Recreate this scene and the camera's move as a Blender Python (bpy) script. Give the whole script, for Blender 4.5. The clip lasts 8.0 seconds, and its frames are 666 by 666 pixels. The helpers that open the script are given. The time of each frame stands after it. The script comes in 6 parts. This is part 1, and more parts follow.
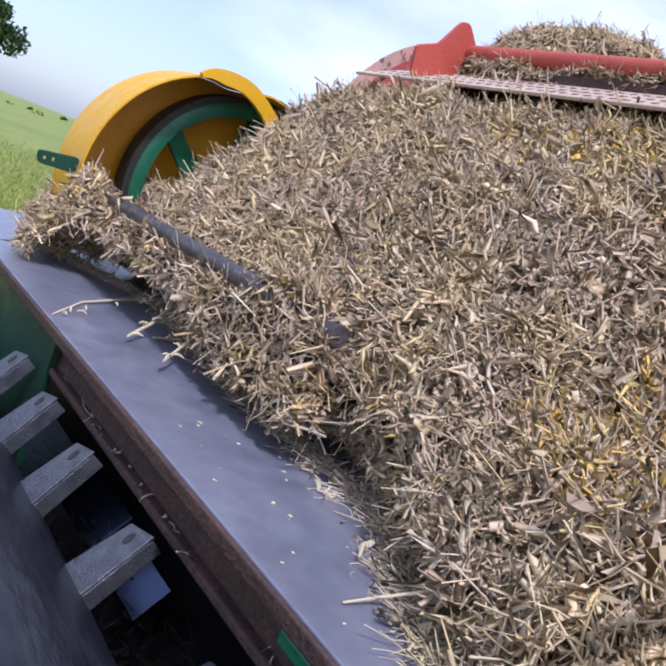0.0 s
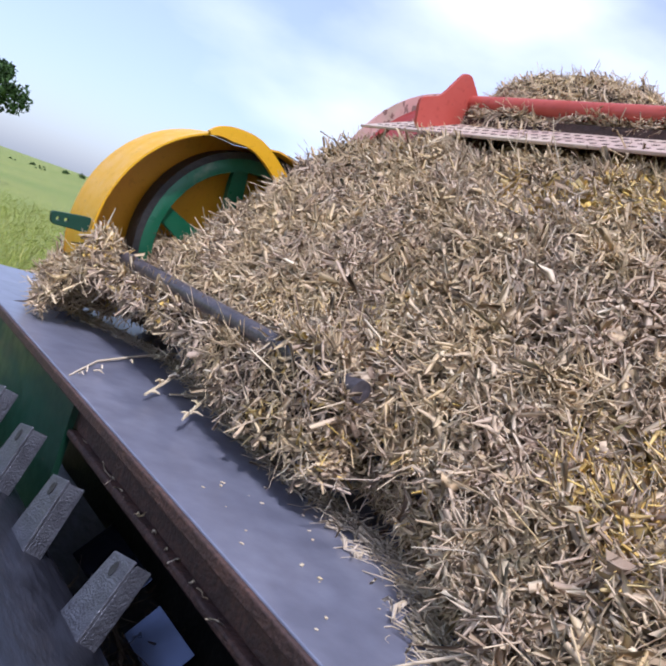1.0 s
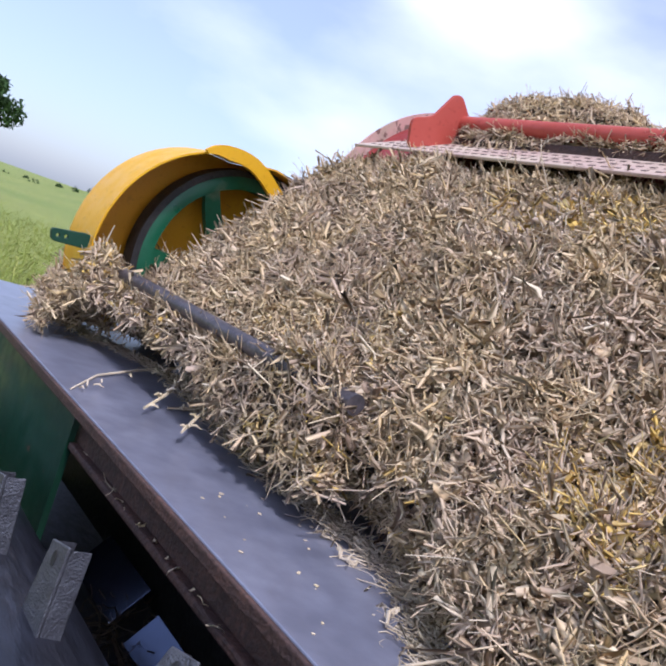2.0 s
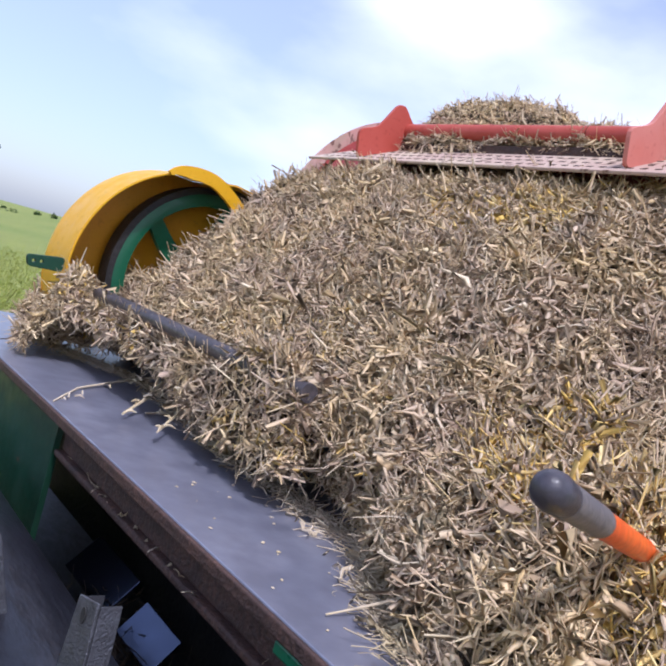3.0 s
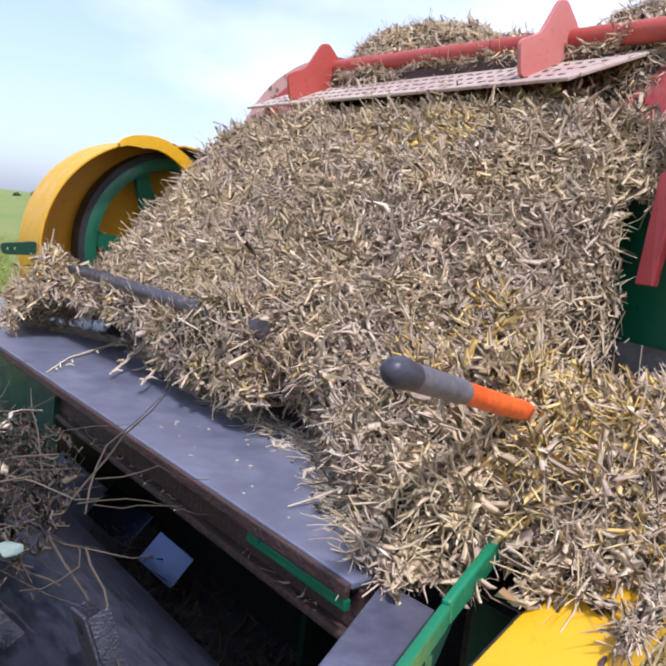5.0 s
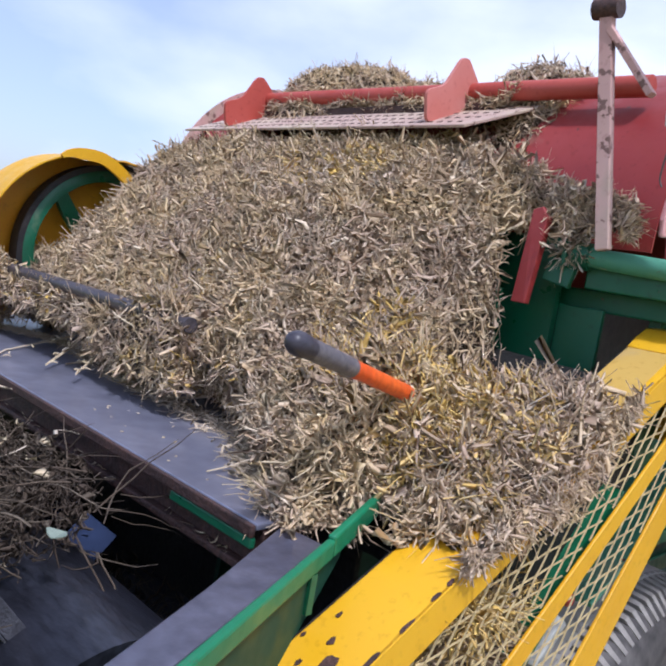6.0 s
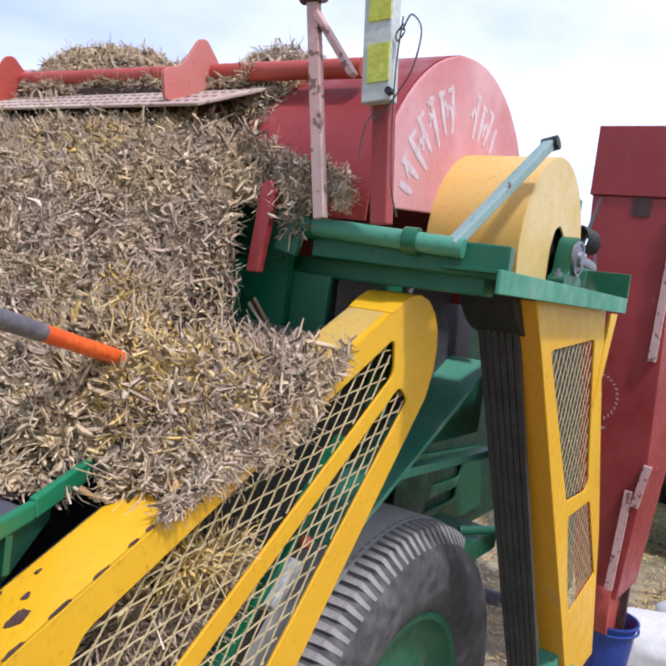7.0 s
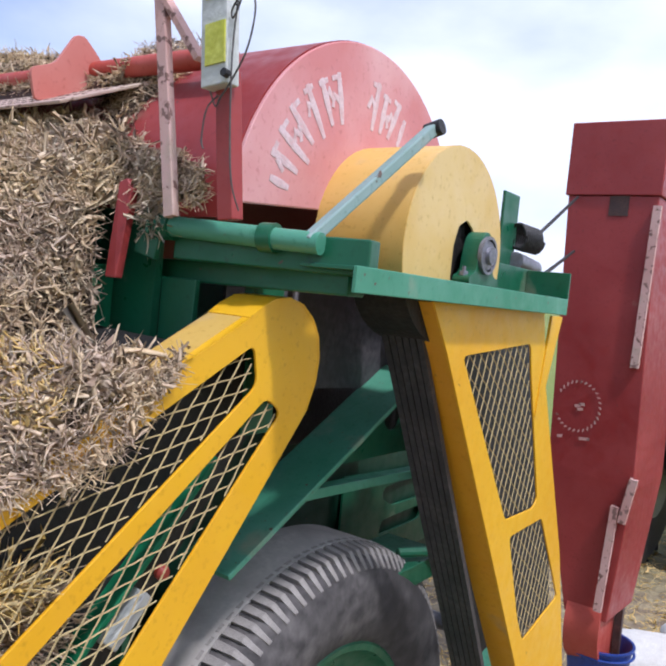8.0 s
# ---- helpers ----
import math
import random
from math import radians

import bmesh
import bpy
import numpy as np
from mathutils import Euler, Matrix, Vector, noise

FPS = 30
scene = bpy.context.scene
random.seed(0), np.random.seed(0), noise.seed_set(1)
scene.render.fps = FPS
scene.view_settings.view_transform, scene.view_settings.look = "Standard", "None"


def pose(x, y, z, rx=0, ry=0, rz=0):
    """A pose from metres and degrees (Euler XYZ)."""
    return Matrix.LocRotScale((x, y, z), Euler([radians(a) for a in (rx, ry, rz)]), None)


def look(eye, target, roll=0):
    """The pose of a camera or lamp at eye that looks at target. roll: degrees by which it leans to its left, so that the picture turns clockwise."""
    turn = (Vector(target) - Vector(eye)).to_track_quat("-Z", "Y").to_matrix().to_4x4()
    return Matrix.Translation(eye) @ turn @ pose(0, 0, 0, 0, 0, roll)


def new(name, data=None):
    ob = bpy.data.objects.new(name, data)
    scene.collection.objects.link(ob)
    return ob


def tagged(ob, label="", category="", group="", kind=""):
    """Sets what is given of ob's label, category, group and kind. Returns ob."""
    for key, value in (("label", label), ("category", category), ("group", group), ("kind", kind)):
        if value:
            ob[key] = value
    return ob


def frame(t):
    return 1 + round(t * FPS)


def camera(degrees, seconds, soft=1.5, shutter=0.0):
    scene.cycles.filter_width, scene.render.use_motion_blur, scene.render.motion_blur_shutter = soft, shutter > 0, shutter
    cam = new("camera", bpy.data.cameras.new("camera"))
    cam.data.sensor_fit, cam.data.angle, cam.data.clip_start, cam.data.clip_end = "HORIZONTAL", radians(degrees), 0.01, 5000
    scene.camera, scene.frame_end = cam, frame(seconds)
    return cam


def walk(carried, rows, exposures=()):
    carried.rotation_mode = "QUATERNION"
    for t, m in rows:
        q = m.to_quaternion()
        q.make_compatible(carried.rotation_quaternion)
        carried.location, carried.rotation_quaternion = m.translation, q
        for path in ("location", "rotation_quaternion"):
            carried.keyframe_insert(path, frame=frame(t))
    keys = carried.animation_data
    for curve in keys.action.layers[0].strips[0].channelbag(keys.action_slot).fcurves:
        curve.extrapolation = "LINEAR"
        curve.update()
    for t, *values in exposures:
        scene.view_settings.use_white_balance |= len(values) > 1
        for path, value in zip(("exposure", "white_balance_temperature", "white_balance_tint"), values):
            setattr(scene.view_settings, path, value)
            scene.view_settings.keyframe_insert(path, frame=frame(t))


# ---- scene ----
cam = camera(47.7, 8.0, soft=2.5)
PATH = [
    (0, (-0.006, 0.035, 1.678), (-1.533, 1.297, 1.405), 21.6),
    (0.5, (-0.017, 0.03, 1.679), (-1.569, 1.273, 1.469), 20.7),
    (1, (-0.021, 0.017, 1.685), (-1.587, 1.249, 1.514), 19.7),
    (1.2, (-0.022, 0.011, 1.68), (-1.598, 1.232, 1.519), 19.6),
    (2.3, (0.021, -0.006, 1.691), (-1.541, 1.236, 1.564), 19.7),
    (2.5, (0.04, -0.008, 1.689), (-1.522, 1.235, 1.562), 19.5),
    (3, (0.111, -0.026, 1.694), (-1.442, 1.23, 1.593), 15.8),
    (3.5, (0.155, -0.02, 1.685), (-1.405, 1.227, 1.57), 10.8),
    (4, (0.186, -0.015, 1.691), (-1.365, 1.231, 1.487), 8.1),
    (4.2, (0.2, -0.011, 1.702), (-1.353, 1.227, 1.466), 7.5),
    (5.3, (0.295, -0.074, 1.721), (-1.205, 1.221, 1.447), 6.2),
    (5.5, (0.322, -0.102, 1.714), (-1.141, 1.239, 1.466), 6.5),
    (6, (0.4, -0.133, 1.701), (-1.012, 1.272, 1.521), 9.7),
    (6.2, (0.427, -0.127, 1.682), (-0.973, 1.292, 1.526), 10.3),
    (6.4, (0.47, -0.124, 1.667), (-0.854, 1.37, 1.539), 10.5),
    (6.5, (0.477, -0.113, 1.67), (-0.774, 1.442, 1.541), 10.7),
    (6.6, (0.501, -0.131, 1.663), (-0.692, 1.47, 1.54), 10.0),
    (6.7, (0.523, -0.095, 1.677), (-0.628, 1.533, 1.531), 10.2),
    (6.8, (0.543, -0.097, 1.676), (-0.574, 1.557, 1.538), 9.4),
    (7, (0.561, -0.071, 1.693), (-0.516, 1.609, 1.554), 7.4),
    (7.5, (0.634, 0.054, 1.708), (-0.502, 1.695, 1.581), 5.9),
    (8, (0.721, 0.172, 1.7), (-0.43, 1.803, 1.596), 5.8),
]
walk(cam, [(t, look(eye, target, roll)) for t, eye, target, roll in PATH], exposures=[(0, 0.36, 5520, 20), (0.5, 0.36, 5500, 20), (1.0, 0.34, 5560, 20), (2.5, 0.32, 5600, 20), (3.0, 0.34, 5640, 20), (3.5, 0.26, 5640, 20), (4.0, 0.42, 5600, 20), (5.5, 0.46, 5560, 19), (6.0, 0.18, 5560, 19), (6.5, 0.20, 5620, 19), (7.0, 0.27, 5660, 19), (8, 0.21, 5700, 19)])

# ---------------- world, sun, exposure ----------------
SUN = Vector((0.46, -0.16, 0.87)).normalized()
world = bpy.data.worlds.new("world")
scene.world = world
world.use_nodes = True
wn, wl = world.node_tree.nodes, world.node_tree.links
wn.clear()
w_out = wn.new("ShaderNodeOutputWorld")
w_sky = wn.new("ShaderNodeTexSky")
w_sky.sky_type = "NISHITA"
w_sky.sun_disc = False
w_sky.sun_elevation = math.asin(SUN.z)
w_sky.sun_rotation = math.atan2(SUN.x, SUN.y)
w_sky.air_density, w_sky.dust_density = 1.0, 2.0
w_coord = wn.new("ShaderNodeTexCoord")
w_map = wn.new("ShaderNodeMapping")
w_map.inputs["Scale"].default_value = (1.0, 1.0, 2.2)
w_map.inputs["Location"].default_value = (0.35, 0.1, 0.2)
w_noise = wn.new("ShaderNodeTexNoise")
w_noise.inputs["Scale"].default_value = 1.9
w_noise.inputs["Detail"].default_value = 7.0
w_noise.inputs["Roughness"].default_value = 0.45
w_ramp = wn.new("ShaderNodeValToRGB")
w_ramp.color_ramp.elements[0].position = 0.44
w_ramp.color_ramp.elements[0].color = (0.30, 0.30, 0.30, 1)
w_ramp.color_ramp.elements[1].position = 0.62
w_mix = wn.new("ShaderNodeMixRGB")
w_mix.inputs["Color2"].default_value = (6.3, 6.6, 7.0, 1)
w_bg = wn.new("ShaderNodeBackground")
w_bg.inputs["Strength"].default_value = 0.145
wl.new(w_coord.outputs["Generated"], w_map.inputs["Vector"])
wl.new(w_map.outputs["Vector"], w_noise.inputs["Vector"])
w_dot = wn.new("ShaderNodeVectorMath")
w_dot.operation = "DOT_PRODUCT"
w_dot.inputs[1].default_value = (0.13, 0.16, 0.0)
w_add = wn.new("ShaderNodeMath")
w_add.operation = "ADD"
wl.new(w_coord.outputs["Generated"], w_dot.inputs[0])
wl.new(w_dot.outputs["Value"], w_add.inputs[0])
wl.new(w_noise.outputs["Fac"], w_add.inputs[1])
wl.new(w_add.outputs["Value"], w_ramp.inputs["Fac"])
wl.new(w_ramp.outputs["Color"], w_mix.inputs["Fac"])
wl.new(w_sky.outputs["Color"], w_mix.inputs["Color1"])
wl.new(w_mix.outputs["Color"], w_bg.inputs["Color"])
wl.new(w_bg.outputs["Background"], w_out.inputs["Surface"])
sun_data = bpy.data.lights.new("sun", "SUN")
sun_data.energy, sun_data.angle, sun_data.color = 2.8, radians(4.0), (1.0, 0.96, 0.90)
sun = new("sun", sun_data)
sun.matrix_world = look(SUN * 50, (0, 0, 0))


# ---------------- materials ----------------
def nodes_of(name):
    m = bpy.data.materials.new(name)
    m.use_nodes = True
    n, l = m.node_tree.nodes, m.node_tree.links
    return m, n, l, n["Principled BSDF"]


def noise_fac(n, l, scale, detail=4.0, lo=0.4, hi=0.6, stretch=(1, 1, 1)):
    c = n.new("ShaderNodeTexCoord")
    mp = n.new("ShaderNodeMapping")
    mp.inputs["Scale"].default_value = stretch
    t = n.new("ShaderNodeTexNoise")
    t.inputs["Scale"].default_value, t.inputs["Detail"].default_value = scale, detail
    r = n.new("ShaderNodeMapRange")
    r.inputs["From Min"].default_value, r.inputs["From Max"].default_value = lo, hi
    l.new(c.outputs["Object"], mp.inputs["Vector"])
    l.new(mp.outputs["Vector"], t.inputs["Vector"])
    l.new(t.outputs["Fac"], r.inputs["Value"])
    return r.outputs["Result"]


def mixed(n, l, fac, a, b):
    m = n.new("ShaderNodeMixRGB")
    for key, v in (("Color1", a), ("Color2", b)):
        if isinstance(v, tuple):
            m.inputs[key].default_value = (*v, 1)
        else:
            l.new(v, m.inputs[key])
    if isinstance(fac, float):
        m.inputs["Fac"].default_value = fac
    else:
        l.new(fac, m.inputs["Fac"])
    return m.outputs["Color"]


def bumped(n, l, bsdf, fac, strength=0.2, distance=0.002):
    b = n.new("ShaderNodeBump")
    b.inputs["Strength"].default_value, b.inputs["Distance"].default_value = strength, distance
    l.new(fac, b.inputs["Height"])
    l.new(b.outputs["Normal"], bsdf.inputs["Normal"])


def paint(name, base, faded, chip=(0.10, 0.06, 0.04), chips=0.70, rough=0.45, dust=(0.35, 0.29, 0.2), dusty=0.62, scale=60):
    """Weathered machine paint: faded patches, dust, and small chips to rusty steel."""
    m, n, l, p = nodes_of(name)
    fade = noise_fac(n, l, 3.5, 5, 0.35, 0.7)
    fine = noise_fac(n, l, 26, 6, 0.3, 0.7)
    col = mixed(n, l, fade, base, faded)
    col = mixed(n, l, noise_fac(n, l, 90, 3, 0.58, 0.85), col, tuple(c * 0.78 for c in base))
    col = mixed(n, l, noise_fac(n, l, 7, 8, dusty, dusty + 0.2), col, dust)
    spots = noise_fac(n, l, scale, 5, chips, chips + 0.03)
    col = mixed(n, l, spots, col, chip)
    l.new(col, p.inputs["Base Color"])
    r = n.new("ShaderNodeMapRange")
    r.inputs["To Min"].default_value, r.inputs["To Max"].default_value = rough - 0.1, rough + 0.2
    l.new(fine, r.inputs["Value"])
    l.new(r.outputs["Result"], p.inputs["Roughness"])
    bumped(n, l, p, noise_fac(n, l, 40, 5, 0.2, 0.8), 0.12, 0.002)
    return m


def plain(name, a, b, scale=20, rough=0.6, metal=0.0, bump=0.2, distance=0.002, stretch=(1, 1, 1), lo=0.35, hi=0.65):
    m, n, l, p = nodes_of(name)
    f = noise_fac(n, l, scale, 6, lo, hi, stretch)
    g = noise_fac(n, l, scale * 6, 4, 0.3, 0.7, stretch)
    col = mixed(n, l, f, a, b)
    col = mixed(n, l, g, col, tuple(0.75 * c for c in a))
    l.new(col, p.inputs["Base Color"])
    p.inputs["Roughness"].default_value, p.inputs["Metallic"].default_value = rough, metal
    bumped(n, l, p, g, bump, distance)
    return m


def straw_mat(name, colours, rough=0.78, patch_a=(0.50, 0.375, 0.29), patch_b=(0.52, 0.38, 0.16)):
    """Every blade its own tint, with fibres along it."""
    m, n, l, p = nodes_of(name)
    geo = n.new("ShaderNodeNewGeometry")
    ramp = n.new("ShaderNodeValToRGB")
    cr = ramp.color_ramp
    while len(cr.elements) < len(colours):
        cr.elements.new(0.5)
    for i, (e, c) in enumerate(zip(cr.elements, colours)):
        e.position, e.color = i / (len(colours) - 1), (*c, 1)
    l.new(geo.outputs["Random Per Island"], ramp.inputs["Fac"])
    f = noise_fac(n, l, 9, 5, 0.42, 0.60)
    warm = mixed(n, l, f, patch_a, patch_b)
    m2 = n.new("ShaderNodeMixRGB")
    m2.inputs["Fac"].default_value = 0.38
    l.new(ramp.outputs["Color"], m2.inputs["Color1"])
    l.new(warm, m2.inputs["Color2"])
    l.new(m2.outputs["Color"], p.inputs["Base Color"])
    p.inputs["Roughness"].default_value = rough
    p.inputs["Specular IOR Level"].default_value = 0.25
    bumped(n, l, p, noise_fac(n, l, 700, 2, 0.3, 0.7), 0.25, 0.0006)
    return m


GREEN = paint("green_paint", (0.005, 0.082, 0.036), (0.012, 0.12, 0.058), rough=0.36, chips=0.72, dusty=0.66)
GREEN_MID = paint("bright_green_paint", (0.006, 0.15, 0.062), (0.016, 0.19, 0.085), rough=0.36, chips=0.70, dusty=0.66)
GREEN_PALE = paint("pale_green_paint", (0.035, 0.21, 0.115), (0.09, 0.29, 0.19), rough=0.42, chips=0.68, dusty=0.62)
YELLOW = paint("yellow_paint", (0.70, 0.355, 0.002), (0.75, 0.415, 0.006), chip=(0.30, 0.15, 0.03), rough=0.38, chips=0.76, dusty=0.74, scale=34)
YELLOW_DULL = paint("dull_yellow_paint", (0.62, 0.36, 0.06), (0.70, 0.46, 0.15), chip=(0.2, 0.10, 0.04), rough=0.5, chips=0.82, dusty=0.60)
RED = paint("red_paint", (0.36, 0.045, 0.028), (0.46, 0.085, 0.06), chip=(0.12, 0.04, 0.03), rough=0.5, chips=0.72, dusty=0.66)
# faded red, paled further to paint the sky glare on the hood end
RED_FADED_GLARE = paint("faded_glare_red_paint", (0.57, 0.20, 0.19), (0.70, 0.40, 0.39), chip=(0.55, 0.22, 0.20), rough=0.42, chips=0.78, dusty=0.68)
RED_DARK = paint("dark_red_paint", (0.24, 0.022, 0.020), (0.32, 0.045, 0.04), chip=(0.10, 0.04, 0.03), rough=0.45, chips=0.73, dusty=0.68)
PINK_WOOD = paint("pink_washed_board", (0.50, 0.27, 0.23), (0.62, 0.42, 0.37), chip=(0.20, 0.11, 0.09), chips=0.58, rough=0.7, dusty=0.55, scale=46)
STEEL = plain("grey_sheet_steel", (0.23, 0.235, 0.305), (0.28, 0.285, 0.355), scale=4, rough=0.31, metal=0.35, bump=0.05)
SCUFFED = plain("scuffed_sheet_steel", (0.10, 0.10, 0.135), (0.20, 0.205, 0.25), scale=22, rough=0.35, metal=0.4, bump=0.3, stretch=(0.3, 1, 1))
RUST = plain("rusty_steel", (0.055, 0.030, 0.026), (0.12, 0.058, 0.042), scale=28, rough=0.65, metal=0.1, bump=0.5)
# near-black steel; on the backing sheets it stands for unlit depth
DARK = plain("grimy_steel_and_shade", (0.012, 0.012, 0.012), (0.035, 0.030, 0.026), scale=18, rough=0.6, metal=0.1, bump=0.4)
PIPE_GREY = plain("dull_grey_pipe_steel", (0.085, 0.075, 0.085), (0.15, 0.13, 0.14), scale=22, rough=0.4, metal=0.3, bump=0.2)
GALV = plain("bare_worn_steel", (0.30, 0.30, 0.34), (0.15, 0.145, 0.15), scale=60, rough=0.38, metal=0.7, bump=0.5)
RUBBER = plain("black_rubber", (0.018, 0.017, 0.018), (0.04, 0.037, 0.037), scale=20, rough=0.62, bump=0.3)
DUSTY_RUBBER = plain("dusty_grey_rubber", (0.045, 0.041, 0.040), (0.14, 0.128, 0.12), scale=5, rough=0.85, bump=0.3)
TREAD_RUBBER = plain("dust_whitened_tread", (0.56, 0.53, 0.48), (0.36, 0.33, 0.29), scale=12, rough=0.85, bump=0.3)
LUG_RUBBER = plain("scuffed_lug_rubber", (0.34, 0.315, 0.285), (0.16, 0.145, 0.135), scale=30, rough=0.8, bump=0.4)
GRIP = plain("grey_rubber_grip", (0.12, 0.11, 0.125), (0.20, 0.175, 0.17), scale=25, rough=0.45, bump=0.1)
GRIP_DARK = plain("dark_rubber_knob", (0.045, 0.04, 0.055), (0.085, 0.075, 0.085), scale=25, rough=0.4, bump=0.15)
ORANGE = plain("orange_paint", (0.80, 0.105, 0.012), (0.86, 0.16, 0.02), scale=18, rough=0.35, bump=0.1)
MESH_METAL = plain("straw_dusted_expanded_metal", (0.52, 0.40, 0.18), (0.34, 0.26, 0.13), scale=40, rough=0.55, metal=0.15, bump=0.3)
# bleached yellow, lightened further because this face catches the sun
CREAM = paint("bleached_sunlit_yellow_paint", (0.60, 0.38, 0.09), (0.68, 0.50, 0.20), chip=(0.3, 0.18, 0.08), rough=0.42, chips=0.84, dusty=0.66)
# dusty yellow, dulled as well for the shade of rail and arm
MUSTARD = paint("dusty_shaded_mustard_paint", (0.50, 0.30, 0.035), (0.56, 0.36, 0.08), chip=(0.22, 0.13, 0.06), rough=0.6, chips=0.72, dusty=0.52)
BELT = plain("dusty_belt_rubber", (0.040, 0.037, 0.040), (0.085, 0.078, 0.078), scale=14, rough=0.5, bump=0.2)
# dark grey that stands for shade behind the belts
SHADE_GREY = plain("grey_shade_sheet", (0.055, 0.050, 0.055), (0.095, 0.085, 0.088), scale=9, rough=0.6, metal=0.1, bump=0.3)
# machine green with shade put into its colour
GREEN_SHADED = paint("shaded_green_paint", (0.004, 0.030, 0.016), (0.008, 0.055, 0.028), rough=0.45, chips=0.70, dusty=0.60, dust=(0.05, 0.04, 0.03))
YELLOW_DEEP = paint("orange_yellow_paint", (0.66, 0.29, 0.004), (0.70, 0.36, 0.012), chip=(0.11, 0.055, 0.04), rough=0.4, chips=0.70, dusty=0.66, scale=34)
# green lowered so the outer hopper wall looks shaded; also on the lug
GREEN_DARKENED = paint("darkened_green_paint", (0.002, 0.038, 0.018), (0.005, 0.058, 0.028), rough=0.6, chips=0.76, dusty=0.80)
# scuffed steel darkened in colour for the shade inside the hopper
DRUM = plain("shaded_scuffed_drum_steel", (0.022, 0.023, 0.032), (0.052, 0.055, 0.074), scale=16, rough=0.32, metal=0.45, bump=0.35, stretch=(0.3, 1, 1))
# blue-tinted mirror metal for the added sky-reflecting plates
SKY_MIRROR = plain("bluish_mirror_steel", (0.12, 0.145, 0.23), (0.07, 0.085, 0.14), scale=9, rough=0.22, metal=0.9, bump=0.05)
RIM = plain("worn_rim_steel", (0.10, 0.10, 0.14), (0.155, 0.155, 0.205), scale=9, rough=0.34, metal=0.35, bump=0.12)
PLATE_DUST = paint("dusty_pink_plate_paint", (0.42, 0.28, 0.23), (0.53, 0.41, 0.33), chip=(0.18, 0.11, 0.08), chips=0.60, rough=0.75, dusty=0.50, dust=(0.50, 0.40, 0.29), scale=46)
BRACKET = paint("faded_orange_red_paint", (0.50, 0.13, 0.095), (0.62, 0.29, 0.25), chip=(0.2, 0.07, 0.05), rough=0.5, chips=0.72, dusty=0.64)
TOOTH = plain("worn_tooth_steel", (0.17, 0.17, 0.195), (0.07, 0.068, 0.078), scale=60, rough=0.36, metal=0.6, bump=0.5)
BAR_PAINT = paint("worn_grey_green_paint", (0.14, 0.27, 0.22), (0.33, 0.40, 0.39), rough=0.4, chips=0.68, dusty=0.62)
WHITE = plain("chalky_white_paint", (0.74, 0.58, 0.59), (0.64, 0.40, 0.40), scale=40, rough=0.7, bump=0.2, lo=0.45, hi=0.6)
LIME = plain("yellow_green_painted_wood", (0.55, 0.56, 0.05), (0.62, 0.62, 0.14), scale=18, rough=0.6, bump=0.2)
PALE_WOOD = plain("whitewashed_wood", (0.62, 0.64, 0.60), (0.50, 0.51, 0.46), scale=18, rough=0.65, bump=0.3)
BLUE = plain("blue_plastic", (0.016, 0.045, 0.24), (0.025, 0.07, 0.30), scale=8, rough=0.35, bump=0.05)
SACK = plain("white_woven_sack", (0.70, 0.69, 0.64), (0.58, 0.56, 0.50), scale=30, rough=0.8, bump=0.5)
WIRE = plain("dark_wire", (0.05, 0.045, 0.04), (0.12, 0.10, 0.08), scale=40, rough=0.6)
CORD = plain("pale_plastic_cord", (0.42, 0.38, 0.33), (0.30, 0.27, 0.22), scale=60, rough=0.7)
# chaff colour darkened so the gaps between blades look shadowed
BED = plain("shaded_packed_chaff", (0.12, 0.082, 0.050), (0.24, 0.17, 0.105), scale=60, rough=0.9, bump=1.0, distance=0.01)
STRAW = straw_mat("chopped_straw", [(0.27, 0.18, 0.115), (0.56, 0.41, 0.25), (0.71, 0.54, 0.345), (0.52, 0.38, 0.27), (0.78, 0.62, 0.41), (0.66, 0.47, 0.22), (0.86, 0.74, 0.54), (0.36, 0.25, 0.16), (0.71, 0.56, 0.41), (0.46, 0.33, 0.235)], patch_a=(0.49, 0.365, 0.29), patch_b=(0.72, 0.54, 0.29))
STRAW_GOLD = straw_mat("golden_straw", [(0.56, 0.33, 0.07), (0.76, 0.53, 0.18), (0.70, 0.52, 0.26), (0.82, 0.67, 0.38), (0.66, 0.42, 0.09), (0.80, 0.54, 0.12), (0.86, 0.72, 0.40)], patch_a=(0.72, 0.50, 0.19), patch_b=(0.80, 0.57, 0.20))
STRAW_PALE = straw_mat("pale_stems", [(0.56, 0.46, 0.31), (0.72, 0.63, 0.48), (0.50, 0.40, 0.25), (0.66, 0.59, 0.48)])
# dry plant browns, lowered to stand for shade in the hopper
DRY_PLANT_SHADED = straw_mat("shaded_dry_plant", [(0.04, 0.026, 0.017), (0.07, 0.050, 0.034), (0.11, 0.08, 0.055), (0.05, 0.034, 0.024), (0.22, 0.18, 0.13)], patch_a=(0.06, 0.043, 0.033), patch_b=(0.13, 0.10, 0.07))
MESH_DARK = plain("brown_expanded_metal", (0.26, 0.17, 0.07), (0.17, 0.10, 0.045), scale=40, rough=0.6, metal=0.1, bump=0.3)
WEED = straw_mat("green_weed", [(0.03, 0.07, 0.015), (0.06, 0.11, 0.025), (0.10, 0.12, 0.03)], patch_a=(0.06, 0.11, 0.025), patch_b=(0.10, 0.12, 0.03))
LEAF = straw_mat("tree_leaf", [(0.02, 0.05, 0.015), (0.04, 0.085, 0.02), (0.06, 0.11, 0.03)], patch_a=(0.04, 0.085, 0.02), patch_b=(0.06, 0.11, 0.03))
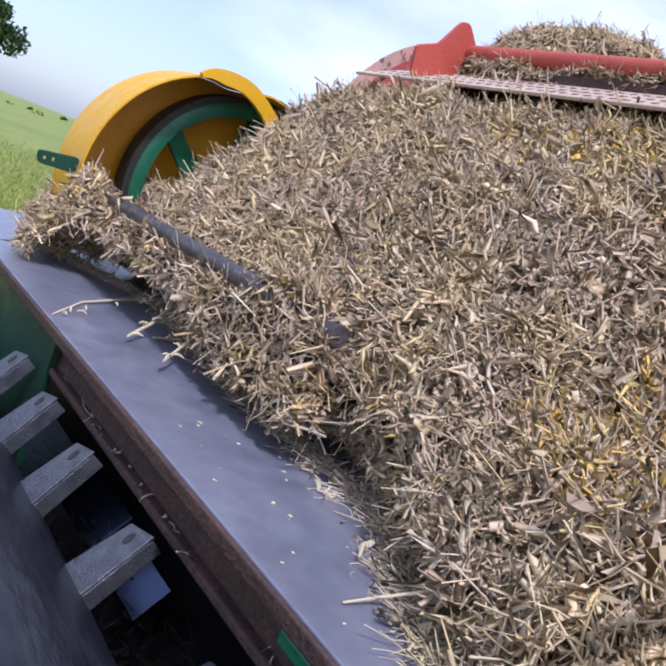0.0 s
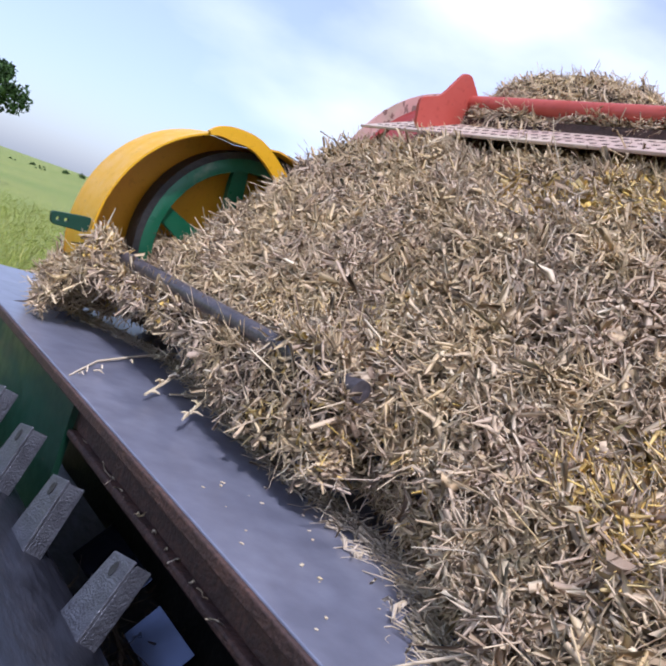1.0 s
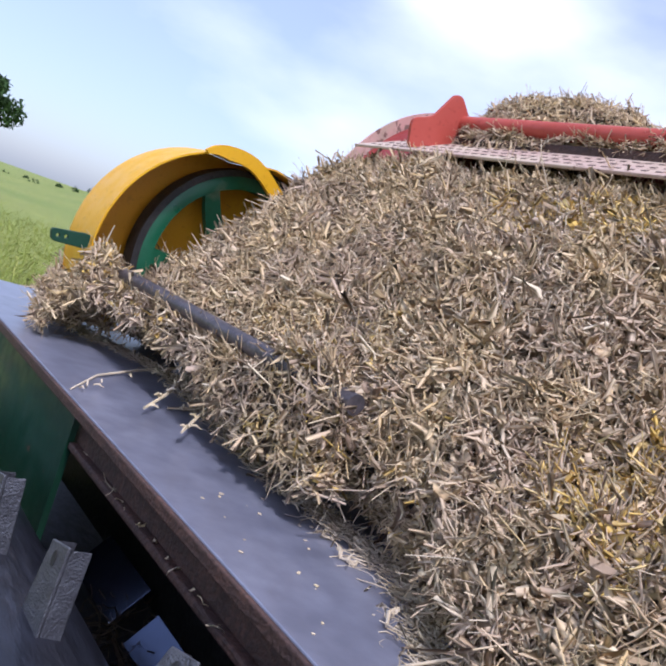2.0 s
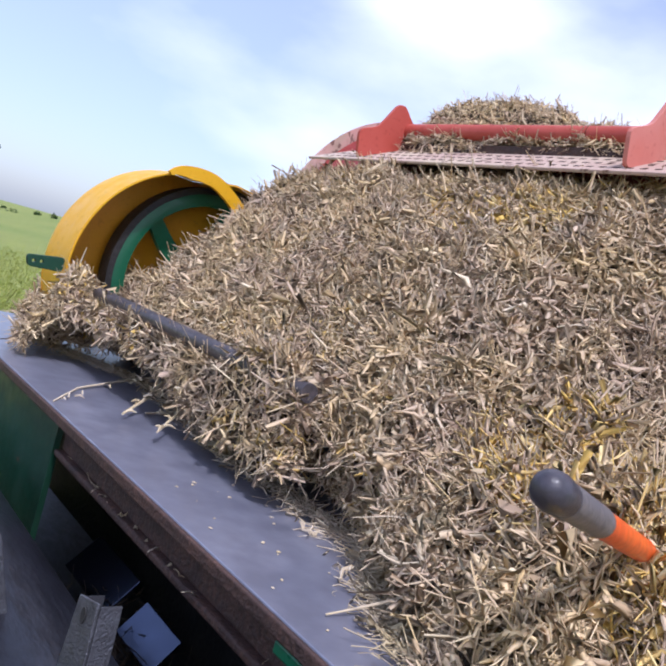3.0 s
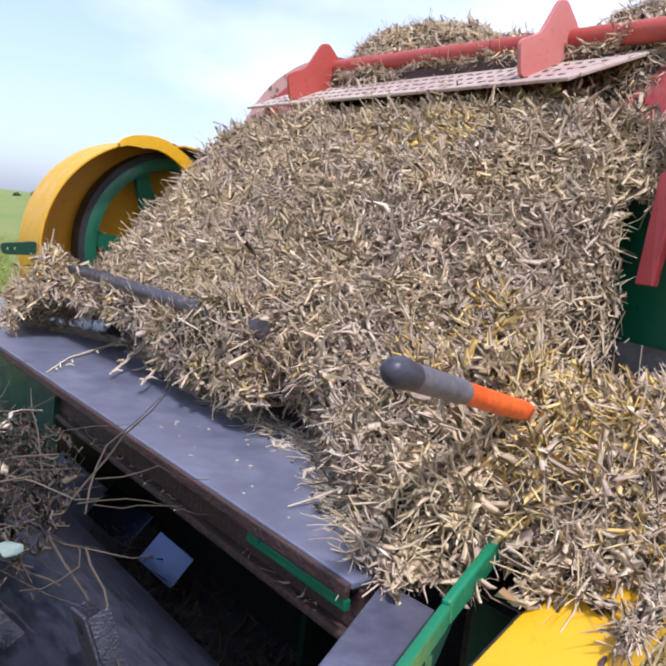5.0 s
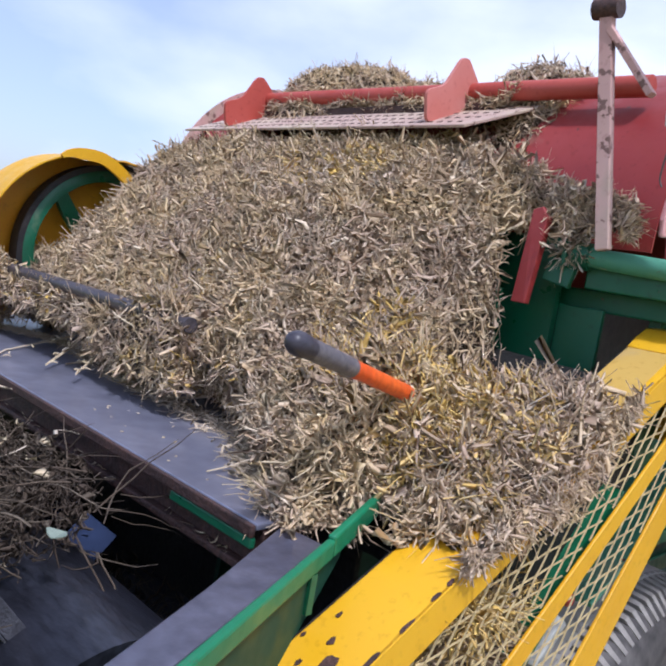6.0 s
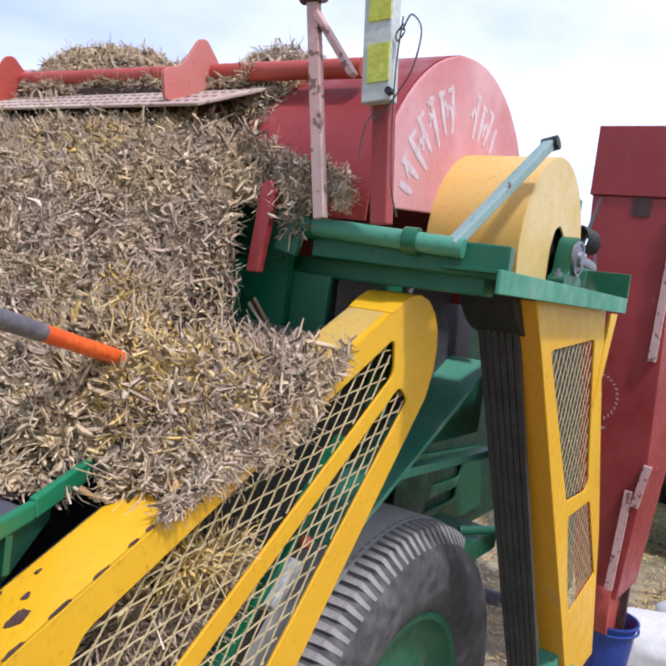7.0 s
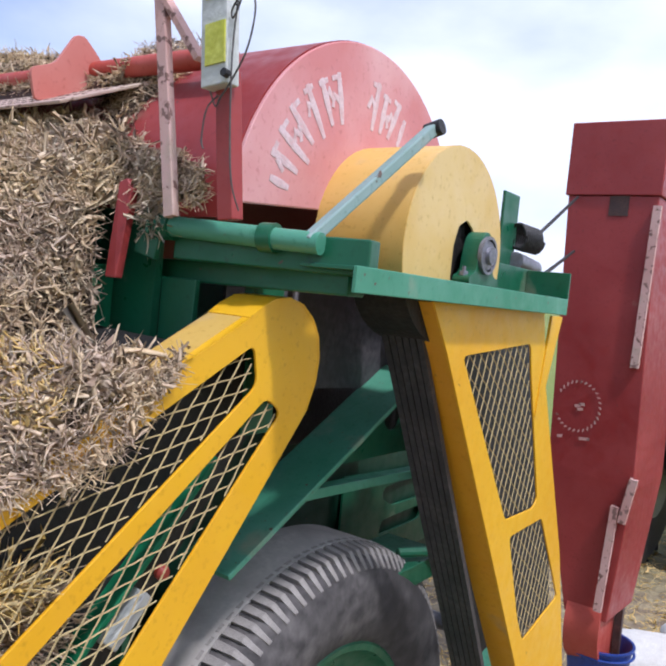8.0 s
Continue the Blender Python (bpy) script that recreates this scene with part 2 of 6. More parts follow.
BARK = plain("tree_bark", (0.08, 0.06, 0.045), (0.13, 0.10, 0.08), scale=14, rough=0.9, bump=1.0, distance=0.02)
GRASS_BLADE = straw_mat("meadow_grass", [(0.16, 0.22, 0.03), (0.26, 0.33, 0.05), (0.34, 0.38, 0.08), (0.42, 0.40, 0.12)], patch_a=(0.26, 0.33, 0.05), patch_b=(0.42, 0.40, 0.12))


def ground_mat():
    m, n, l, p = nodes_of("field_ground")
    a = noise_fac(n, l, 0.05, 6, 0.38, 0.62)
    b = noise_fac(n, l, 1.4, 7, 0.35, 0.65)
    c = noise_fac(n, l, 20, 5, 0.3, 0.7)
    col = mixed(n, l, a, (0.17, 0.27, 0.035), (0.36, 0.39, 0.085))
    col = mixed(n, l, b, col, (0.25, 0.27, 0.07))
    col = mixed(n, l, c, col, (0.12, 0.15, 0.03))
    # trodden earth and chaff round the machine
    geo = n.new("ShaderNodeNewGeometry")
    ln = n.new("ShaderNodeVectorMath")
    ln.operation = "LENGTH"
    l.new(geo.outputs["Position"], ln.inputs[0])
    mr = n.new("ShaderNodeMapRange")
    mr.inputs["From Min"].default_value, mr.inputs["From Max"].default_value = 5.0, 9.0
    l.new(ln.outputs["Value"], mr.inputs["Value"])
    earth = mixed(n, l, noise_fac(n, l, 9, 7, 0.4, 0.6), (0.20, 0.15, 0.095), (0.33, 0.27, 0.16))
    col = mixed(n, l, mr.outputs["Result"], earth, col)
    l.new(col, p.inputs["Base Color"])
    p.inputs["Roughness"].default_value = 0.95
    bumped(n, l, p, c, 0.6, 0.03)
    return m


GROUND = ground_mat()


# ---------------- mesh helpers ----------------
def link_mesh(name, verts, faces, mat, parent=None, label="", smooth=False, bevel=0.0):
    me = bpy.data.meshes.new(name)
    me.from_pydata(verts, [], faces)
    bm = bmesh.new()
    bm.from_mesh(me)
    bmesh.ops.recalc_face_normals(bm, faces=bm.faces)
    bm.to_mesh(me)
    bm.free()
    return finish(name, me, mat, parent, label, smooth, bevel)


def finish(name, me, mat, parent=None, label="", smooth=False, bevel=0.0):
    me.materials.append(mat)
    ob = new(name, me)
    if parent:
        ob.parent = parent
    if label:
        tagged(ob, label)
    if smooth:
        for f in me.polygons:
            f.use_smooth = True
        if hasattr(me, "set_sharp_from_angle"):
            me.set_sharp_from_angle(angle=radians(38))
    if bevel:
        b = ob.modifiers.new("edge", "BEVEL")
        b.width, b.segments, b.limit_method, b.angle_limit = bevel, 2, "ANGLE", radians(40)
    return ob


def part(name, bm, mat, parent, label="", smooth=False, bevel=0.0):
    me = bpy.data.meshes.new(name)
    bmesh.ops.recalc_face_normals(bm, faces=bm.faces)
    bm.to_mesh(me)
    bm.free()
    return finish(name, me, mat, parent, label, smooth, bevel)


def thing(name, label, category, place=(0, 0, 0), group="", kind=""):
    ob = new(name)
    ob.location = place
    ob.empty_display_size = 0.1
    return tagged(ob, label, category, group, kind)


def lathe(bm, profile, axis_point, axis="x", n=48, a0=0.0, a1=360.0):
    """Turns (along, radius) pairs round an axis along x, y or z through axis_point."""
    full = abs(a1 - a0) >= 359.9
    count = n if full else n + 1
    rings = []
    for k in range(count):
        a = radians(a0 + (a1 - a0) * k / n)
        ring = []
        for s, r in profile:
            c, d = r * math.cos(a), r * math.sin(a)
            v = {"x": (s, c, d), "y": (d, s, c), "z": (c, d, s)}[axis]
            ring.append(bm.verts.new(Vector(axis_point) + Vector(v)))
        rings.append(ring)
    for k in range(n):
        p, q = rings[k], rings[(k + 1) % count]
        for i in range(len(profile) - 1):
            try:
                bm.faces.new((p[i], p[i + 1], q[i + 1], q[i]))
            except ValueError:
                pass
    bmesh.ops.remove_doubles(bm, verts=bm.verts, dist=1e-6)
    return bm


def box(bm, lo, hi, m=None):
    vs = []
    for z in (lo[2], hi[2]):
        for x, y in ((lo[0], lo[1]), (hi[0], lo[1]), (hi[0], hi[1]), (lo[0], hi[1])):
            v = Vector((x, y, z))
            vs.append(bm.verts.new(m @ v if m else v))
    for f in ((3, 2, 1, 0), (4, 5, 6, 7), (0, 1, 5, 4), (1, 2, 6, 5), (2, 3, 7, 6), (3, 0, 4, 7)):
        bm.faces.new([vs[i] for i in f])
    return bm


def beam(bm, a, b, w, h, up=(0, 0, 1)):
    """A bar of section w by h from a to b."""
    a, b = Vector(a), Vector(b)
    d = (b - a).normalized()
    side = d.cross(Vector(up)).normalized()
    top = side.cross(d).normalized()
    vs = []
    for p in (a, b):
        for s, t in ((-1, -1), (1, -1), (1, 1), (-1, 1)):
            vs.append(bm.verts.new(p + side * (s * w / 2) + top * (t * h / 2)))
    for f in ((3, 2, 1, 0), (4, 5, 6, 7), (0, 1, 5, 4), (1, 2, 6, 5), (2, 3, 7, 6), (3, 0, 4, 7)):
        bm.faces.new([vs[i] for i in f])
    return bm


def tube(bm, points, r, n=10, cap=True):
    pts = [Vector(p) for p in points]
    radii = r if isinstance(r, (list, tuple)) else [r] * len(pts)
    rings = []
    ref = Vector((0.3, 0.2, 0.93))
    for i, p in enumerate(pts):
        d = (pts[min(i + 1, len(pts) - 1)] - pts[max(i - 1, 0)]).normalized()
        u = d.cross(ref).normalized()
        v = d.cross(u)
        rings.append([bm.verts.new(p + (u * math.cos(2 * math.pi * k / n) + v * math.sin(2 * math.pi * k / n)) * radii[i]) for k in range(n)])
    for p, q in zip(rings, rings[1:]):
        for k in range(n):
            bm.faces.new((p[k], p[(k + 1) % n], q[(k + 1) % n], q[k]))
    if cap:
        bm.faces.new(rings[0][::-1])
        bm.faces.new(rings[-1])
    return bm


def rounded(poly, r, n=5):
    """The polygon with its corners rounded."""
    out = []
    m = len(poly)
    for i in range(m):
        p, a, b = Vector(poly[i]), Vector(poly[i - 1]), Vector(poly[(i + 1) % m])
        da, db = (a - p), (b - p)
        k = min(r, da.length * 0.45, db.length * 0.45)
        s, e = p + da.normalized() * k, p + db.normalized() * k
        for j in range(n + 1):
            t = j / n
            out.append(tuple((1 - t) ** 2 * s + 2 * t * (1 - t) * p + t * t * e))
    return out


def plate(bm, outer, holes, x0, x1):
    """A sheet in the y-z plane between x0 and x1, with openings through it."""
    edges = []
    for loop in [outer, *holes]:
        vs = [bm.verts.new((x0, y, z)) for y, z in loop]
        edges += [bm.edges.new((vs[i], vs[(i + 1) % len(vs)])) for i in range(len(vs))]
    made = bmesh.ops.triangle_fill(bm, edges=edges, use_beauty=True)
    faces = [g for g in made["geom"] if isinstance(g, bmesh.types.BMFace)]
    ext = bmesh.ops.extrude_face_region(bm, geom=faces)
    bmesh.ops.translate(bm, vec=(x1 - x0, 0, 0), verts=[g for g in ext["geom"] if isinstance(g, bmesh.types.BMVert)])
    return bm


def skin(bm, line, x0, x1, t=0.003):
    """A bent sheet along a line of (y, z) points, from x0 to x1, t thick towards its inner side."""
    pts = [Vector(p) for p in line]
    inner = []
    for i, p in enumerate(pts):
        d = (pts[min(i + 1, len(pts) - 1)] - pts[max(i - 1, 0)]).normalized()
        inner.append(p + Vector((d.y, -d.x)) * t)
    grid = [[bm.verts.new((x, p.x, p.y)) for p in row] for row in (pts, inner) for x in (x0, x1)]
    o0, o1, i0, i1 = grid
    for k in range(len(pts) - 1):
        bm.faces.new((o0[k], o0[k + 1], o1[k + 1], o1[k]))
        bm.faces.new((i0[k], i1[k], i1[k + 1], i0[k + 1]))
        bm.faces.new((o0[k], i0[k], i0[k + 1], o0[k + 1]))
        bm.faces.new((o1[k], o1[k + 1], i1[k + 1], i1[k]))
    for k in (0, len(pts) - 1):
        bm.faces.new((o0[k], o1[k], i1[k], i0[k]))
    return bm


def arc(cy, cz, r, a0, a1, n=24):
    return [(cy + r * math.cos(radians(a0 + (a1 - a0) * k / n)), cz + r * math.sin(radians(a0 + (a1 - a0) * k / n))) for k in range(n + 1)]


def inside(poly, y, z):
    hit = False
    for i in range(len(poly)):
        (y0, z0), (y1, z1) = poly[i - 1], poly[i]
        if (z0 > z) != (z1 > z) and y < (y1 - y0) * (z - z0) / (z1 - z0) + y0:
            hit = not hit
    return hit


def expanded(bm, poly, x, d1, d2, pitch, w=0.0032, t=0.002):
    """Expanded metal over a polygon of (y, z): two families of slightly bowed strands."""
    cy = sum(p[0] for p in poly) / len(poly)
    cz = sum(p[1] for p in poly) / len(poly)
    for fam, ang in enumerate((d1, d2)):
        u = Vector((math.cos(radians(ang)), math.sin(radians(ang))))
        v = Vector((-u.y, u.x))
        for k in range(-60, 61):
            run = []
            for s in range(-170, 171):
                q = Vector((cy, cz)) + v * (k * pitch) + u * (s * 0.005)
                if inside(poly, q.x, q.y):
                    wob = 0.0007 * math.sin(s * 0.005 / pitch * 2.9 + k) + random.uniform(-0.0003, 0.0003)
                    run.append(q + v * wob)
                else:
                    if len(run) > 2:
                        strand(bm, run[::3] + [run[-1]], x + fam * 0.0018, w, t)
                    run = []
    return bm


def strand(bm, pts, x, w, t):
    rows = []
    for i, p in enumerate(pts):
        d = (pts[min(i + 1, len(pts) - 1)] - pts[max(i - 1, 0)])
        d = d.normalized() if d.length > 1e-9 else Vector((1, 0))
        o = Vector((-d.y, d.x)) * (w / 2)
        rows.append([bm.verts.new((x - t / 2, p.x + o.x, p.y + o.y)), bm.verts.new((x + t / 2, p.x, p.y)), bm.verts.new((x - t / 2, p.x - o.x, p.y - o.y))])
    for a, b in zip(rows, rows[1:]):
        for i in range(3):
            bm.faces.new((a[i], a[(i + 1) % 3], b[(i + 1) % 3], b[i]))


def blades(name, spots, mat, parent=None, label="", length=(0.012, 0.04), width=(0.0018, 0.0055), lift=0.35, stems=0.3, seed=1, comb=0.0):
    """Chopped straw: spots is an (n, 6) array of places and normals; each gets a bent leaf or a thin stem lying about its surface."""
    rng = np.random.default_rng(seed)
    n = len(spots)
    p, nor = spots[:, :3], spots[:, 3:]
    nor = nor / (np.linalg.norm(nor, axis=1, keepdims=True) + 1e-9)
    r = rng.normal(size=(n, 3))
    # neighbours lie roughly the same way, as if they had slid together
    way = 2.2 * np.sin(13 * p[:, 0] + 2 * np.sin(17 * p[:, 1])) + 1.6 * np.sin(29 * p[:, 1] + 23 * p[:, 0])
    r = r + comb * np.stack([np.cos(way), np.sin(way), 0.3 * np.sin(2 * way)], 1)
    d = r - nor * np.sum(r * nor, axis=1, keepdims=True)
    d /= np.linalg.norm(d, axis=1, keepdims=True) + 1e-9
    d = d + nor * rng.normal(0, lift, size=(n, 1))
    d /= np.linalg.norm(d, axis=1, keepdims=True)
    side = np.cross(d, nor + 0.5 * rng.normal(size=(n, 3)))
    side /= np.linalg.norm(side, axis=1, keepdims=True) + 1e-9
    up = np.cross(side, d)
    ln = rng.uniform(*length, size=(n, 1)) * rng.choice([0.45, 0.7, 1.0, 1.0, 1.6], size=(n, 1))
    wd = rng.uniform(*width, size=(n, 1)) * rng.choice([0.6, 1.0, 1.0, 1.5], size=(n, 1))
    stem = rng.random((n, 1)) < stems
    wd = np.where(stem, np.minimum(wd, width[1]) * 0.26, wd)
    ln = np.where(stem, ln * 1.45, ln)
    curl = np.where(stem, rng.normal(0, 0.09, (n, 1)), rng.normal(0, 0.20, (n, 1))) * ln
    sway = np.where(stem, rng.normal(0, 0.09, (n, 1)), rng.normal(0, 0.24, (n, 1))) * ln
    fold = np.where(stem, wd * 1.0, wd * rng.uniform(0.01, 0.09, (n, 1)))
    twist = np.where(stem, 0.0, rng.normal(0, 0.7, (n, 1)) * wd)
    wid = np.clip(np.array([0.50, 1.0, 0.92, 0.34]) + rng.normal(0, 0.30, (n, 4)), 0.06, 1.35)
    wid = np.where(stem, np.array([1.0, 1.0, 0.95, 0.85]), wid)
    verts = np.empty((n, 12, 3))
    for i, (s, c) in enumerate(((-0.5, 1.0), (-0.16, 0.0), (0.18, 0.05), (0.5, 1.0))):
        k = wid[:, i:i + 1]
        mid = p + d * ln * s + up * (c * curl) + side * (c * sway)
        verts[:, 3 * i] = mid + side * wd * k * 0.5 + up * twist * s
        verts[:, 3 * i + 1] = mid + up * fold * k
        verts[:, 3 * i + 2] = mid - side * wd * k * 0.5 - up * twist * s
    one = []
    for b in (0, 3, 6):
        one += [[b, b + 1, b + 4, b + 3], [b + 1, b + 2, b + 5, b + 4], [b + 2, b, b + 3, b + 5]]
    quads = np.array(one)
    faces = (np.arange(n)[:, None, None] * 12 + quads[None]).reshape(-1)
    me = bpy.data.meshes.new(name)
    me.vertices.add(n * 12)
    me.vertices.foreach_set("co", verts.reshape(-1))
    nf = n * 9
    me.loops.add(nf * 4)
    me.loops.foreach_set("vertex_index", faces.astype(np.int32))
    me.polygons.add(nf)
    me.polygons.foreach_set("loop_start", np.arange(0, nf * 4, 4, dtype=np.int32))
    me.update(calc_edges=True)
    ob = finish(name, me, mat, parent, label)
    return ob


def scatter(h, xr, yr, count, seed, jitter=0.006, keep=None):
    """Places on the height field h(x, y), evenly over its sloped area."""
    rng = np.random.default_rng(seed)
    out = []
    total = 0
    while total < count:
        x, y = rng.uniform(*xr, 40000), rng.uniform(*yr, 40000)
        z = h(x, y)
        e = 0.008
        gx, gy = (h(x + e, y) - z) / e, (h(x, y + e) - z) / e
        area = np.sqrt(1 + gx ** 2 + gy ** 2)
        ok = rng.random(40000) < np.minimum(area, 4.0) / 4.0
        if keep is not None:
            ok &= keep(x, y, z)
        nn = np.stack([-gx, -gy, np.ones_like(gx)], 1) / area[:, None]
        q = np.concatenate([np.stack([x, y, z], 1) + nn * rng.uniform(-jitter, jitter, (40000, 1)), nn], 1)[ok]
        out.append(q)
        total += len(q)
        if len(q) == 0:
            break
    return np.concatenate(out)[:count]


# ---------------- ground and distance ----------------
def far_height(a):
    """Height of the far meadow along azimuth a, in degrees."""
    return max(-1.2, min(2.6, 1.9 + 0.40 * (a + 70.0)))


def build_ground():
    rings, spokes = 60, 96
    verts, faces = [(0, 0, 0)], []
    for i in range(rings):
        r = 0.8 * 1.165 ** i
        for k in range(spokes):
            a = 2 * math.pi * k / spokes
            x, y = r * math.sin(a), r * math.cos(a)
            az = (math.degrees(a) + 180.0) % 360.0 - 180.0
            rise = max(0.0, min(1.0, (r - 25) / 150))
            z = rise * rise * (3 - 2 * rise) * far_height(az)
            z += 0.03 * noise.noise((x * 0.3, y * 0.3, 0)) * min(1, r / 6) + rise * 1.2 * noise.noise((x * 0.02, y * 0.02, 3))
            verts.append((x, y, z))
    for k in range(spokes):
        faces.append((0, 1 + k, 1 + (k + 1) % spokes))
    for i in range(rings - 1):
        for k in range(spokes):
            a, b = 1 + i * spokes + k, 1 + i * spokes + (k + 1) % spokes
            faces.append((a, a + spokes, b + spokes, b))
    ob = link_mesh("ground", verts, faces, GROUND, smooth=True)
    tagged(ob, "green meadow and trodden chaff-strewn earth", "ground", kind="structure")


def leaf_cloud(name, centres, per, mat, parent, leaf, seed):
    rng = np.random.default_rng(seed)
    out = []
    for cx, cy, cz, r in centres:
        v = rng.normal(size=(per, 3))
        v /= np.linalg.norm(v, axis=1, keepdims=True)
        q = np.array([cx, cy, cz]) + v * r * rng.uniform(0.55, 1.05, (per, 1)) * np.array([1, 1, 0.8])
        out.append(np.concatenate([q, v], 1))
    return blades(name, np.concatenate(out), mat, parent, length=leaf, width=(leaf[0] * 0.5, leaf[1] * 0.6), lift=0.5, stems=0.05, seed=seed)


def tree(label, place, height, spread, seed):
    rng = random.Random(seed)
    t = thing("tree", label, "tree", place)
    bm = bmesh.new()
    tube(bm, [(0, 0, -0.1), (0.05, 0, height * 0.3), (0.02, 0.06, height * 0.62), (0.1, 0, height * 0.85)], [spread * 0.10, spread * 0.075, spread * 0.05, spread * 0.02], 9)
    tips = []
    for k in range(8):
        a = k * 0.785 + rng.uniform(-0.3, 0.3)
        z0 = height * rng.uniform(0.35, 0.65)
        r = spread * rng.uniform(0.45, 0.85)
        tip = (r * math.cos(a), r * math.sin(a), height * rng.uniform(0.6, 0.9))
        tube(bm, [(0.03, 0, z0), (tip[0] * 0.5, tip[1] * 0.5, z0 + (tip[2] - z0) * 0.65), tip], [spread * 0.04, spread * 0.025, spread * 0.01], 6)
        tips.append(tip)
    part("trunk", bm, BARK, t, smooth=True)
    clumps = [(*tip, spread * rng.uniform(0.28, 0.45)) for tip in tips]
    for k in range(12):
        a, r = rng.uniform(0, 6.28), spread * rng.uniform(0.1, 0.8)
        clumps.append((r * math.cos(a), r * math.sin(a), height * rng.uniform(0.55, 1.0), spread * rng.uniform(0.2, 0.38)))
    leaf_cloud("crown", clumps, 420, LEAF, t, (spread * 0.05, spread * 0.12), seed)


def polar(az, dist):
    return dist * math.sin(radians(az)), dist * math.cos(radians(az))


build_ground()
for az, dist, hgt, spread, seed in ((-81.5, 40, 5.3, 2.5, 3), (-96, 46, 7.0, 3.0, 4)):
    x, y = polar(az, dist)
    tree("broad green field tree standing in the meadow", (x, y, 0.05), hgt, spread, seed)


def hedge():
    """The bushes along the far ridge and clumps of tall grass in the meadow."""
    rng = random.Random(8)
    cs = []
    for k in range(46):
        az, dist = -100 + k * 1.0 + rng.uniform(-0.4, 0.4), rng.uniform(150, 190)
        x, y = polar(az, dist)
        cs.append((x, y, far_height(az) + rng.uniform(-0.4, 0.5), rng.uniform(0.7, 1.6)))
    ob = leaf_cloud("far_bushes", cs, 60, LEAF, None, (0.25, 0.6), 5)
    tagged(ob, "row of dark green bushes along the far ridge", "bushes", kind="stuff")


hedge()


def meadow():
    rng = np.random.default_rng(12)
    n = 26000
    az = np.radians(rng.uniform(-100, -55, n))
    d = 4.5 * (28 / 4.5) ** rng.random(n)
    q = np.stack([d * np.sin(az), d * np.cos(az), 0.12 + 0.05 * rng.random(n)], 1)
    ob = blades("meadow_grass", np.concatenate([q, np.tile([0, -1.0, 0.2], (n, 1))], 1), GRASS_BLADE, length=(0.25, 0.55), width=(0.006, 0.016), lift=0.2, stems=0.3, seed=13)
    tagged(ob, "tall yellow-green meadow grass", "grass", kind="stuff")


meadow()


# ---------------- the threshing machine ----------------
machine = thing("threshing_machine", "green, yellow and red threshing machine heaped with chopped straw", "farm machine")


def build_deck():
    bm = bmesh.new()
    box(bm, (-2.05, 0.412, 1.392), (-0.215, 1.05, 1.400))
    part("deck_sheet", bm, STEEL, machine, "smooth grey-blue sheet steel deck", bevel=0.002)
    bm = bmesh.new()
    box(bm, (-2.05, 0.405, 1.384), (-0.215, 0.4115, 1.399))
    part("deck_lip", bm, RUST, machine, "rust-brown folded lip of the deck", bevel=0.002)
    bm = bmesh.new()
    box(bm, (-0.385, 0.4065, 1.371), (-0.215, 0.414, 1.3835))
    part("deck_angle", bm, GREEN, machine, "green angle iron under the deck edge", bevel=0.002)
    bm = bmesh.new()
    box(bm, (-1.02, 0.425, 1.345), (-0.215, 0.445, 1.3905))
    box(bm, (-1.02, 0.4145, 1.334), (-0.215, 0.445, 1.3445))
    part("hopper_rail", bm, RUST, machine, "rusty dark rail below the deck", bevel=0.003)
    # the darker green stands for the shade below the deck edge
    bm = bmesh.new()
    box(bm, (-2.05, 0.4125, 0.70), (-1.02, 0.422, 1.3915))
    part("front_fascia", bm, GREEN_SHADED, machine, "green front sheet below the deck, darkened for shade")
    # added near-black sheet in place of the shade at the hopper's back
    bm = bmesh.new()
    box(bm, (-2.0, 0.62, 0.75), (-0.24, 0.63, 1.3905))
    part("hopper_shade_panel", bm, DARK, machine)
    bm = bmesh.new()
    skin(bm, [(-0.12, 1.10), (0.0, 1.00), (0.14, 0.94), (0.30, 0.93), (0.42, 0.97), (0.619, 1.10)], -1.52, -0.16, 0.004)
    part("hopper_floor", bm, DRUM, machine, "worn blue-grey hopper floor", smooth=True)


build_deck()


def build_sky_mirrors():
    """Two added plates deep in the hopper, tilted to mirror the sky as bluish patches."""
    for x, y, z, w, h in ((-1.02, 0.550, 1.135, 0.135, 0.075), (-0.825, 0.550, 1.130, 0.095, 0.060)):
        bm = bmesh.new()
        n = Vector((0.24, -0.68, 0.62)).normalized()
        side = Vector((1, 0, 0)) - n * n.x
        c = Vector((x, y, z))
        beam(bm, c - side.normalized() * w / 2, c + side.normalized() * w / 2, h, 0.004, n)
        part("sky_mirror_plate", bm, SKY_MIRROR, machine, "added mirror plate for a sky-lit patch deep in the hopper", bevel=0.001)


build_sky_mirrors()


